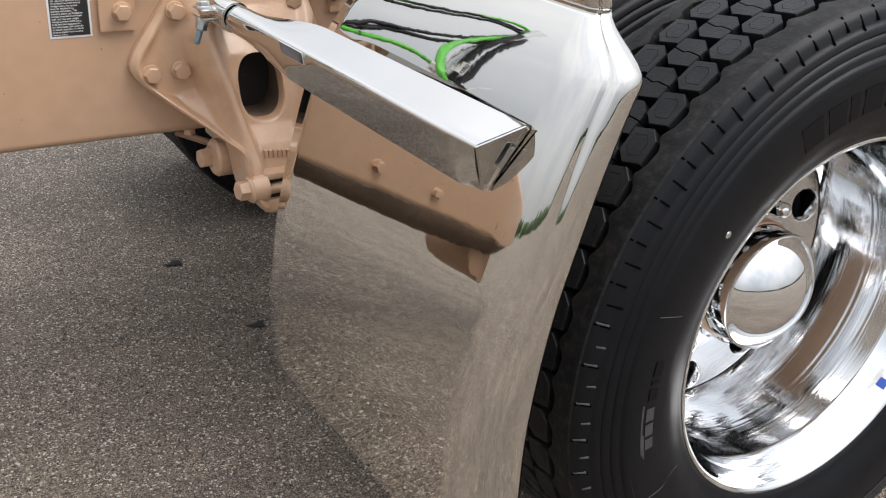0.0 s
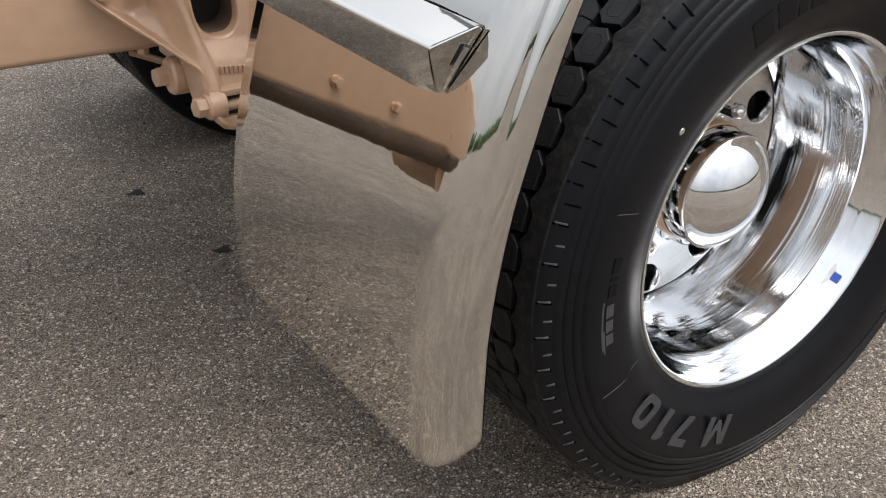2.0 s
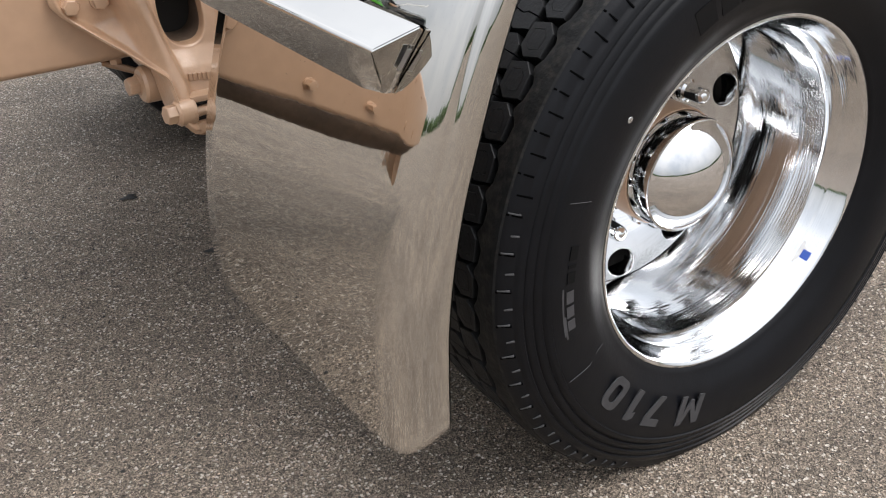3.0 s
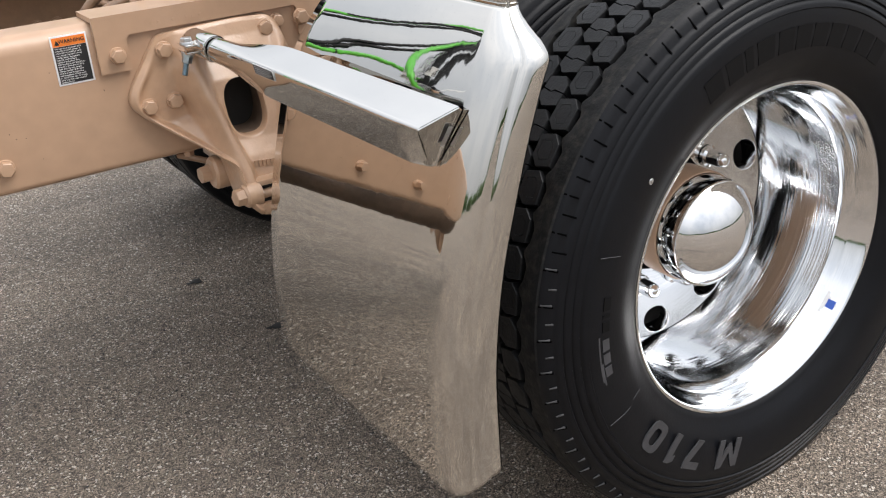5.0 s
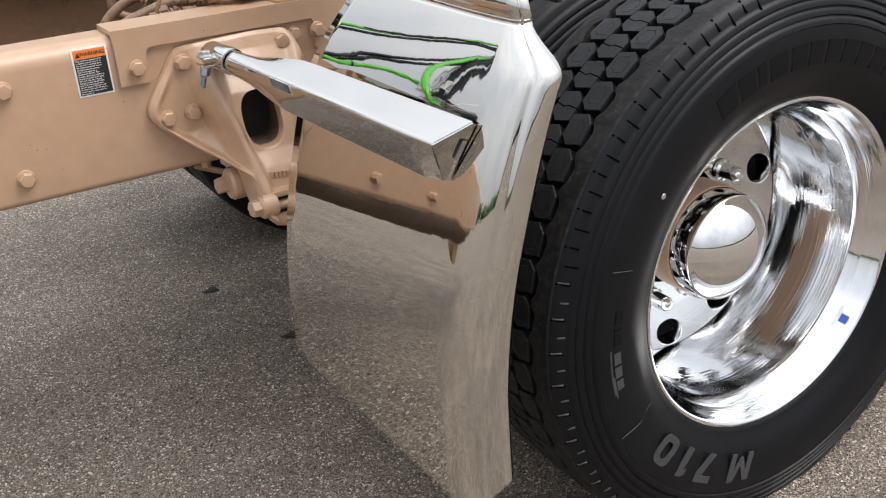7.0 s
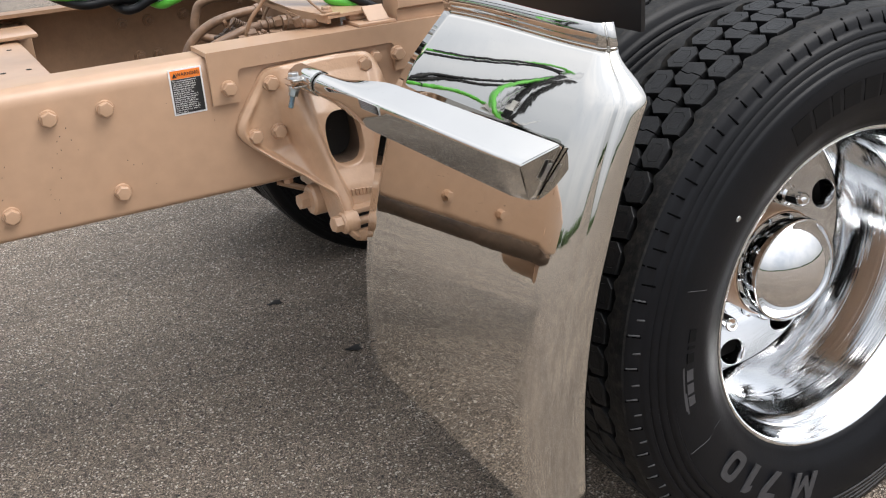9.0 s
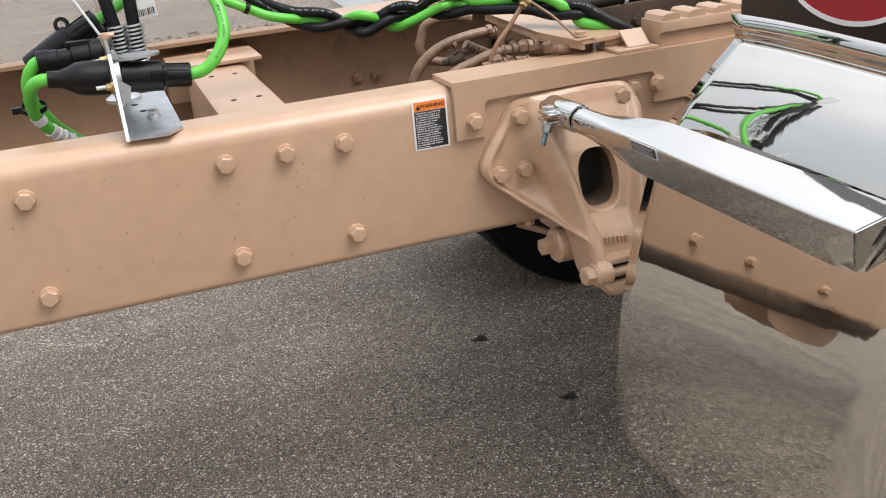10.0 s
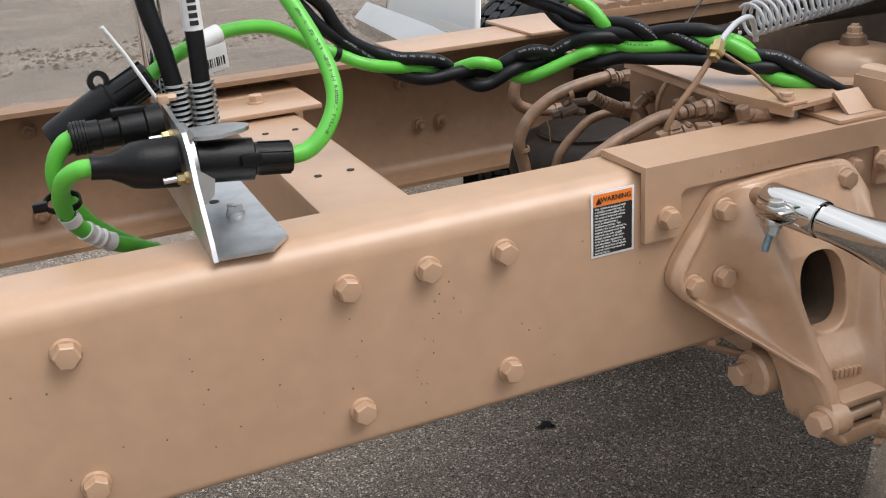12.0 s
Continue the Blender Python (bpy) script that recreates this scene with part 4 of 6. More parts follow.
for k in range(38):
    add_lathe(bm, [(0.0042, 0.0), (0.0052, 0.00055), (0.0042, 0.0011)], Matrix.Translation((0.317, -0.087, 0.8585)) @ lean @ Matrix.Translation((0, 0, -0.0011 * k)), 10)
add_lathe(bm, [(0.0044, 0.0), (0.0004, -0.0012)], Matrix.Translation((0.317, -0.087, 0.8585)) @ lean @ Matrix.Translation((0, 0, -0.0407)), 10)
part("stud", bm, BLUE_ZINC, bracket, "blue zinc threaded stud")
part("washer", lathe([(0.005, 0.0), (0.0115, 0.0), (0.0118, -0.0012), (0.0115, -0.0024), (0.005, -0.0024)], Matrix.Translation((0.317, -0.087, 0.8565)) @ lean, 20), ZINC, bracket)
bolt(bracket, (0.3163, -0.087, 0.8542), (-0.30, 0.05, -1.0), 0.0155, BLUE_ZINC, "nut", head=0.011)
bolt(bracket, (0.317, -0.087, 0.8715), (0, 0, 1), 0.017, ZINC, "nut", head=0.007)
# warning label on the arm
sec = loft_section(0.35)
axis_pt = A0.lerp(A1, 0.35)
axis_dir = (A1 - A0).normalized()
edge_f = Vector((axis_pt.x + sec[17].x, axis_pt.y, axis_pt.z + sec[17].y))
edge_t = Vector((axis_pt.x + sec[11].x, axis_pt.y, axis_pt.z + sec[11].y))
up = (edge_t - edge_f).normalized()
nrm = axis_dir.cross(up).normalized()
if nrm.x > 0:
    nrm = -nrm
basis = Matrix((axis_dir, up, nrm)).transposed().to_4x4()
at = Matrix.Translation(edge_t - up * 0.003 + nrm * 0.0016) @ basis
arm_label = part("label", box((-0.027, -0.0085, -0.0004), (0.027, 0.0085, 0.0004), 0, at), PAPER, bracket, "small warning label")
part("print", box((-0.0260, -0.0075, 0.0002), (0.0260, 0.0075, 0.0008), 0, at), INK, arm_label)
for k in range(4):
    part("text_line", box((-0.0240, 0.0048 - 0.0034 * k, 0.0007), (0.022 - 0.005 * (k % 2), 0.0054 - 0.0034 * k, 0.0010), 0, at), PAPER, arm_label)
# folded end plates of the box, with a column of embossed marks on each
end_t, end_f, end_b = (Vector((A1.x + u, A1.y - 0.003 + 0.40 * (0.037 - v), A1.z + v)) for u, v in ((0.036, 0.036), (-0.0245, 0.0175), (0.005, -0.047)))
seam_t, seam_b = end_t + Vector((0.000, -0.006, -0.001)), end_b + Vector((0.006, -0.004, 0.001))
for corners in ((end_f, end_t, seam_t, seam_b, end_b), (seam_t + Vector((0.003, 0, 0)), end_t + Vector((0.022, 0.004, -0.012)), end_b + Vector((0.040, 0.004, 0.016)), seam_b + Vector((0.003, 0, 0)))):
    centre = sum(corners, Vector()) / len(corners)
    across = (corners[1] - corners[0]).cross(corners[-1] - corners[0]).normalized() * 0.0011
    bm = bmesh.new()
    add_loft(bm, [[p + across for p in corners], [p - across for p in corners]])
    part("end_plate", bm, STEEL, bracket, "folded end plate", smooth=20)
    for k in range(9):
        u = 0.20 + 0.062 * k
        p = seam_t.lerp(seam_b, u).lerp(centre, 0.42)
        out = across.normalized()
        if out.y > 0:
            out = -out
        run = (seam_b - seam_t).normalized()
        m = Matrix((run, out.cross(run), out)).transposed().to_4x4()
        part("raised_mark", box((-0.0019, -0.0035, 0.0008), (0.0019, 0.0035, 0.0020), 0.0, Matrix.Translation(p) @ m), ZINC, bracket)

# ---- warning sticker on the rail ----
sticker = thing("warning_sticker", "white bordered warning sticker with an orange heading", "sticker")
SX0, SX1, SZ0, SZ1 = 0.1170, 0.1770, 0.8220, 0.909
part("backing", box((SX0, -0.0009, SZ0), (SX1, -0.0001, SZ1 - 0.004), 0.0002), PAPER, sticker)
part("heading", box((SX0 + 0.003, -0.0014, SZ1 - 0.022), (SX1 - 0.003, -0.0007, SZ1 - 0.007)), ORANGE, sticker)
part("panel", box((SX0 + 0.003, -0.0014, SZ0 + 0.003), (SX1 - 0.003, -0.0007, SZ1 - 0.0225)), INK, sticker)
me = text_mesh("WARNING", 0.0088, 0.0004, 0.012)
me.materials.append(INK)
word = new("heading_text", me)
word.parent = sticker
word.matrix_basis = pose((SX0 + SX1) / 2 + 0.004, -0.0018, SZ1 - 0.0146, 90, 0, 0)
bm = bmesh.new()
tri = [(SX0 + 0.006, SZ1 - 0.0195), (SX0 + 0.0145, SZ1 - 0.0195), (SX0 + 0.01025, SZ1 - 0.011)]
part("triangle", add_prism(bm, tri, "y", -0.0018, -0.0012), INK, sticker)
SAYS = ("This vehicle is equipped with", "a stability control system. If", "this vehicle is modified from", "the original intended vehicle", "configuration, the system", "must be disabled by a", "qualified technician. This", "includes, but is not limited to,", "original intended truck body", "type and use, axle weight", "ratings, number of lift axles,", "tires and rear suspensions", "and wheelbase. Failure to do", "so could cause loss of vehicle", "control and/or may result in", "serious injury.")
for k, line in enumerate(SAYS):
    me = text_mesh(line, 0.0037, 0.0004, 0.0)
    me.materials.append(WHITE)
    lo = min(v.co.x for v in me.vertices)
    word = new("text_line", me)
    word.parent = sticker
    word.matrix_basis = pose(SX0 + 0.0048 - lo, -0.0016, SZ1 - 0.0253 - 0.00375 * k, 90, 0, 0)
# raised casting marks on the angle
for k in range(8):
    if k == 4:
        continue
    part("raised_mark", box((0.284 + 0.0125 * k, -0.0100, 0.8990), (0.2855 + 0.0125 * k + 0.003 * (k % 2), -0.0094, 0.9035), 0.0002), TAN, angle)

# ---- panel with oval badge above the fender ----
panel = thing("badge_panel", "black rubber panel with a red oval badge", "mud flap")
part("sheet", box((0.652, -0.635, 0.975), (0.660, -0.12, 1.38), 0.002), BOARD, panel)


def disc_yz(x0, x1, cy, cz, ry, rz):
    return add_prism(bmesh.new(), [(cy + ry * math.cos(a), cz + rz * math.sin(a)) for a in (2 * math.pi * k / 48 for k in range(48))], "x", x0, x1)


badge = part("badge", disc_yz(0.6475, 0.6515, -0.365, 1.078, 0.135, 0.078), RED, panel, "red oval badge with a white ring")
ring = bmesh.new()
add_loft(ring, [[(x, -0.365 + ry * math.cos(a), 1.078 + rz * math.sin(a)) for a in (2 * math.pi * k / 48 for k in range(48))] for x, ry, rz in ((0.6485, 0.139, 0.082), (0.6462, 0.139, 0.082), (0.6462, 0.132, 0.075), (0.6485, 0.132, 0.075))], True, False)
part("ring", ring, WHITE, badge)
for k in range(6):
    part("script_bar", box((0.6462, -0.465 + 0.034 * k, 1.058), (0.6476, -0.445 + 0.034 * k, 1.10 if k in (0, 3, 4) else 1.085), 0.0004), WHITE, badge)

# ---- suzie cables, plugs and their bracket ----
mount = thing("plug_bracket", "bare zinc-plated steel bracket standing on the rail", "bracket")
bm = bmesh.new()
add_prism(bm, [(-0.318, 0.006), (-0.262, 0.001), (-0.238, 0.030), (-0.238, 0.34), (-0.318, 0.34)], "z", 0.9158, 0.9205)
part("foot", bm, ZINC, mount)
bm = bmesh.new()
add_prism(bm, [(0.004, 0.9158), (0.34, 0.9158), (0.34, 1.00), (0.30, 1.035), (0.235, 1.040), (0.175, 1.040), (0.15, 1.038), (0.082, 1.034), (0.062, 1.018), (0.050, 0.985), (0.012, 0.935)], "x", -0.3232, -0.3183)
part("upright", bm, ZINC, mount)
bolt(mount, (-0.272, 0.128, 0.9205), (0, 0, 1), 0.016, ZINC)
# dark discs paint the shade of the holes in the foot
for x, y in ((-0.285, 0.185), (-0.295, 0.245)):
    part("hole", lathe([(0.0003, 0), (0.006, 0.0), (0.006, -0.002)], Matrix.Translation((x, y, 0.9212)), 14), VOID_SHADE, mount)


def plug(name, label, start, end, profile, ribs=0, mat=None):
    """A round plug body along a line: profile of (share of the length, radius)."""
    t = thing(name, label, "electrical plug", at=start)
    d = Vector(end) - Vector(start)
    part("body", lathe([(0.0005, 0)] + [(r, u * d.length) for u, r in profile] + [(0.0005, d.length)], frame_of(d), 28), mat or PLASTIC, t)
    for k in range(ribs):
        m = frame_of(d) @ Matrix.Translation((0, 0, d.length * (0.03 + 0.035 * k)))
        part("rib", lathe([(profile[0][1] * 0.95, -0.002), (profile[0][1] * 1.14, -0.0015), (profile[0][1] * 1.14, 0.0015), (profile[0][1] * 0.95, 0.002)], m, 24), PLASTIC, t)
    return t


plug("trailer_plug", "black rubber trailer plug through the bracket", (-0.416, 0.118, 1.004), (-0.325, 0.118, 0.994), [(0, 0.013), (0.2, 0.0135), (0.32, 0.018), (0.45, 0.0245), (0.6, 0.0265), (0.97, 0.027)])
sock = plug("trailer_socket", "black plastic trailer socket with a sprung metal lid", (-0.318, 0.116, 0.993), (-0.205, 0.105, 0.982), [(0, 0.027), (0.08, 0.027), (0.1, 0.024), (0.62, 0.0235), (0.64, 0.018), (0.98, 0.0175), (1.0, 0.0165)])
d = Vector((0.113, -0.011, -0.011))
for k in range(7):
    part("rib", box((-0.0015, 0.0162, 0.076), (0.0015, 0.0190, 0.112), 0.0004, frame_of(d) @ Matrix.Rotation(2 * math.pi * k / 7, 4, "Z")), PLASTIC, sock)
part("latch", box((0.052, -0.038, -0.006), (0.075, -0.027, 0.006), 0.003), PLASTIC, sock)
lid = bmesh.new()
add_prism(lid, [(0.036 + 0.036 * math.cos(q), 0.027 * math.sin(q) * (1.0 if math.cos(q) < 0 else 0.85)) for q in (2 * math.pi * k / 28 for k in range(28))], "z", 0.0265, 0.031)
part("lid", lid, ZINC, sock, "grey metal lid")
part("hinge", tube([(0.004, -0.022, 0.034), (0.004, 0.022, 0.034)], 0.005, 12), ZINC, sock)
part("lip", lathe([(0.0275, 0), (0.032, 0.001), (0.032, 0.008), (0.0275, 0.009)], frame_of((1, 0, 0)), 28), ZINC, sock)
for y, z in ((0.083, 0.986), (0.15, 1.016)):
    bolt(mount, (-0.3232, y, z), (-1, 0, 0), 0.011, BRASS, "nut", head=0.008)
    part("screw", tube([(-0.331, y, z), (-0.349, y, z)], 0.0032, 10), ZINC, mount)
gusset = bmesh.new()
add_prism(gusset, [(-0.318, 0.956), (-0.303, 0.968), (-0.300, 0.985), (-0.318, 1.0)], "y", 0.060, 0.064)
part("gusset", gusset, ZINC, mount)
mid = plug("trailer_plug", "black ribbed trailer plug in the bracket", (-0.427, 0.185, 1.021), (-0.325, 0.185, 1.023), [(0, 0.0165), (0.3, 0.017), (0.32, 0.0155), (0.5, 0.0165), (0.52, 0.020), (0.78, 0.0205), (0.8, 0.024), (0.97, 0.024)], 5)
part("latch", box((0.046, -0.008, 0.017), (0.085, 0.008, 0.026), 0.002), PLASTIC, mid)
high = plug("trailer_plug", "black stowed trailer plug with an eyelet", (-0.442, 0.262, 1.003), (-0.322, 0.25, 1.068), [(0, 0.0215), (0.06, 0.0225), (0.4, 0.024), (0.6, 0.0245), (0.62, 0.019), (0.97, 0.018)])
eye = bmesh.new()
add_lathe(eye, [(0.0065, -0.003), (0.0125, -0.003), (0.013, 0.0), (0.0125, 0.003), (0.0065, 0.003), (0.0065, -0.003)], Matrix.Translation((0.060, 0.0, 0.062)) @ frame_of((0.2, -1, 0.2)), 20)
add_box(eye, (0.050, -0.003, 0.045), (0.070, 0.003, 0.054), 0.001)
part("eyelet", eye, PLASTIC, high)
for k in range(6):
    a = 2 * math.pi * k / 6
    d = Vector((0.12, -0.012, 0.065))
    part("rib", box((-0.0015, 0.017, 0.09), (0.0015, 0.0205, 0.133), 0.0004, frame_of(d) @ Matrix.Rotation(a, 4, "Z")), PLASTIC, high)


def cable(name, label, pts, r, mat, category="cable", sides=12, n=10, group=""):
    t = thing(name, label, category, group)
    part("jacket", tube(smooth_path(pts, n), r, sides), mat, t, smooth=60)
    return t


G = 0.0098
RUN = [(-0.330, 0.251, 1.062), (-0.305, 0.252, 1.077), (-0.268, 0.262, 1.092), (-0.22, 0.285, 1.100), (-0.165, 0.315, 1.094), (-0.125, 0.335, 1.074), (-0.085, 0.350, 1.052), (-0.05, 0.352, 1.032)]
loop = cable("green_cable", "bright green cable looping down from the rubber plug", [(-0.413, 0.118, 1.004), (-0.428, 0.122, 1.003), (-0.442, 0.135, 0.992), (-0.449, 0.155, 0.972), (-0.449, 0.175, 0.947), (-0.44, 0.19, 0.923), (-0.424, 0.205, 0.902), (-0.403, 0.22, 0.883), (-0.378, 0.235, 0.867), (-0.339, 0.25, 0.843), (-0.283, 0.27, 0.812)], G, GREEN, group="green cables")
part("tie", lathe([(0.0186, -0.004), (0.0204, -0.004), (0.0204, 0.004), (0.0186, 0.004), (0.0186, -0.004)], Matrix.Translation((-0.4485, 0.186, 0.953)) @ frame_of((0.05, 0.45, -1)) @ Matrix.Diagonal((1.0, 0.8, 1, 1)), 20), PLASTIC, loop, "black cable tie")
part("tie_head", box((-0.008, -0.005, -0.005), (0.008, 0.005, 0.005), 0.001, Matrix.Translation((-0.4725, 0.181, 0.953))), PLASTIC, loop)
part("label", lathe([(0.0104, -0.007), (0.0112, -0.007), (0.0112, 0.007), (0.0104, 0.007)], Matrix.Translation((-0.4445, 0.1825, 0.934)) @ frame_of((0.30, 0.50, -0.8)), 20), PAPER, loop, "white printed sleeve")
me = text_mesh("SOCKET", 0.0056, 0.0003, 0.012)
me.materials.append(INK)
word = new("label_text", me)
word.parent = loop
word.matrix_basis = Matrix.Translation((-0.4445, 0.1718, 0.9395)) @ pose(0, 0, 0, 62, -10, 0)
part("wrap", tube(smooth_path([(-0.432, 0.198, 0.912), (-0.424, 0.205, 0.902), (-0.414, 0.212, 0.893), (-0.403, 0.22, 0.883)], 5), lambda u: 0.0112 + 0.0008 * math.sin(23 * u) + 0.0007 * math.sin(41 * u + 1), 14), PAPER, loop, "crumpled white label")
cable("green_cable", "bright green cable hanging from the ribbed plug", [(-0.424, 0.185, 1.023), (-0.435, 0.186, 1.017), (-0.446, 0.19, 1.001), (-0.451, 0.195, 0.981), (-0.448, 0.2, 0.961), (-0.437, 0.215, 0.935), (-0.42, 0.235, 0.904), (-0.397, 0.255, 0.877), (-0.369, 0.27, 0.853), (-0.328, 0.285, 0.828), (-0.271, 0.3, 0.798)], G, GREEN, group="green cables")

# braided bundle: each cable and hose with its way through the plait


def braid(name, label, pts, r, mat, group):
    t = thing(name, label, "hose" if mat is HOSE else "cable", group)
    path = smooth_path(pts, 6)
    for _ in range(2):
        path = [path[0]] + [(a + b * 2 + c) / 4 for a, b, c in zip(path, path[1:], path[2:])] + [path[-1]]
    part("jacket", tube(path, r, 14), mat, t, smooth=60)
    return t


PRINT = material("faded_white_print", (0.28, 0.28, 0.29), 0.6)


def print_along(parent, path, first, words, toward, r, mat, size=0.004):
    """Small printed letters in words on the side of a cable that faces a direction; path is dense."""
    rnd = random.Random(first)
    face = Vector(toward).normalized()
    run = [0.0]
    for a, b in zip(path, path[1:]):
        run.append(run[-1] + (b - a).length)
    at = run[first]
    for count in words:
        for k in range(count):
            at += size * 0.95
            i = next((j for j, q in enumerate(run) if q > at), 0)
            if not 0 < i < len(path) - 1:
                return
            d = (path[i + 1] - path[i - 1]).normalized()
            n = (face - d * face.dot(d)).normalized()
            m = Matrix.Translation(path[i] + n * r) @ Matrix((d, n.cross(d), n)).transposed().to_4x4()
            bm = bmesh.new()
            w = size * 0.36
            if rnd.random() < 0.7:
                add_box(bm, (-w, -size / 2, -0.0008), (-w + size * 0.17, size / 2, 0.0002), 0, m)
            if rnd.random() < 0.6:
                add_box(bm, (w - size * 0.17, -size / 2, -0.0008), (w, size / 2, 0.0002), 0, m)
            h = rnd.choice((-0.5, 0.0, 0.34)) * size
            add_box(bm, (-w, h, -0.0008), (w, h + size * 0.16, 0.0002), 0, m)
            part("print", bm, mat, parent)
        at += size * rnd.uniform(0.8, 1.3)


RUN_ON = [(-0.107, 0.351, 1.062), (-0.08, 0.342, 1.048), (-0.056, 0.344, 1.036), (-0.036, 0.335, 1.026), (-0.003, 0.338, 1.016), (0.034, 0.348, 1.008), (0.059, 0.346, 1.002), (0.084, 0.356, 0.992), (0.103, 0.354, 0.992), (0.117, 0.339, 1), (0.133, 0.325, 1.005), (0.153, 0.321, 1), (0.181, 0.338, 0.986), (0.193, 0.334, 0.976), (0.205, 0.317, 0.974), (0.219, 0.3, 0.981), (0.245, 0.289, 0.992), (0.267, 0.279, 1.002), (0.284, 0.268, 1.009), (0.308, 0.277, 1.009), (0.329, 0.264, 1.004), (0.364, 0.238, 1.001), (0.403, 0.206, 1.003), (0.427, 0.187, 1.012), (0.44, 0.165, 1.02), (0.454, 0.154, 1.015), (0.471, 0.153, 1.002), (0.482, 0.145, 0.986), (0.504, 0.129, 0.971)]
run = braid("green_cable", "bright green trailer cable running into the braided bundle", RUN[:6] + RUN_ON, 0.0087, GREEN, "green cables")
part("label", lathe([(0.0103, 0.0), (0.0112, 0.0), (0.0112, 0.045), (0.0103, 0.045)], Matrix.Translation((-0.274, 0.2606, 1.0905)) @ frame_of((0.046, 0.02, 0.010)), 20), PAPER, run, "white wrap label with a barcode")
tag = part("tag", box((0, -0.0005, -0.032), (0.044, 0.0005, 0.0), 0.0003, Matrix.Translation((-0.271, 0.250, 1.086)) @ pose(0, 0, 0, 8, -6, 18)), PAPER, run, "white barcode tag")
random.seed(3)
for k in range(11):
    w = random.uniform(0.0008, 0.0022)
    part("barcode_bar", box((0.006 + 0.0031 * k, -0.0011, -0.026), (0.006 + 0.0031 * k + w, -0.0004, -0.015), 0, Matrix.Translation((-0.271, 0.250, 1.086)) @ pose(0, 0, 0, 8, -6, 18)), INK, tag)
# the socket's cable climbs to the top of the pole and comes down into the bundle
UP = [(-0.21, 0.105, 0.983), (-0.185, 0.105, 0.986), (-0.160, 0.11, 1.005), (-0.142, 0.125, 1.035), (-0.140, 0.15, 1.07), (-0.152, 0.185, 1.115), (-0.180, 0.225, 1.18), (-0.225, 0.26, 1.28), (-0.275, 0.29, 1.40), (-0.31, 0.31, 1.52), (-0.30, 0.33, 1.60), (-0.24, 0.36, 1.56), (-0.16, 0.40, 1.41), (-0.07, 0.41, 1.30), (0.03, 0.41, 1.225), (0.13, 0.395, 1.165), (0.21, 0.36, 1.12)]
DOWN = [(0.271, 0.307, 1.085), (0.286, 0.294, 1.074), (0.298, 0.283, 1.062), (0.307, 0.274, 1.046), (0.318, 0.276, 1.032), (0.327, 0.279, 1.02), (0.329, 0.266, 1.013), (0.336, 0.247, 1.011), (0.351, 0.234, 1.01), (0.369, 0.218, 1.011), (0.388, 0.212, 1.01), (0.403, 0.199, 1.014), (0.418, 0.186, 1.017), (0.432, 0.163, 1.017), (0.446, 0.15, 1.009), (0.458, 0.14, 0.999), (0.473, 0.14, 0.988), (0.486, 0.142, 0.976), (0.488, 0.13, 0.968), (0.493, 0.113, 0.965), (0.51, 0.101, 0.96), (0.535, 0.094, 0.951), (0.55, 0.085, 0.942), (0.562, 0.078, 0.934)]
climb = braid("green_cable", "bright green trailer cable looping up from the socket", UP + DOWN, G, GREEN, "green cables")
print_along(climb, smooth_path(UP, 20), 34, (3, 3, 9, 4, 5, 1, 3, 3, 2, 4), (-0.1, -0.9, 0.15), G, INK, 0.0036)
print_along(climb, smooth_path(DOWN, 12), 60, (3, 3, 9, 4), (-0.2, -0.8, 0.5), G, INK, 0.0032)
HOSE_TOPS = ([(-0.32, 0.30, 1.50), (-0.30, 0.30, 1.38), (-0.262, 0.30, 1.27), (-0.205, 0.32, 1.185)], [(-0.31, 0.31, 1.53), (-0.28, 0.31, 1.38), (-0.225, 0.315, 1.26), (-0.160, 0.335, 1.175)], [(-0.31, 0.32, 1.55), (-0.24, 0.35, 1.52), (-0.17, 0.39, 1.39), (-0.08, 0.41, 1.275), (0.04, 0.42, 1.185), (0.13, 0.41, 1.135)], [(-0.30, 0.33, 1.57), (-0.22, 0.37, 1.52), (-0.14, 0.40, 1.385), (-0.05, 0.41, 1.285), (0.08, 0.41, 1.185), (0.17, 0.395, 1.13)])
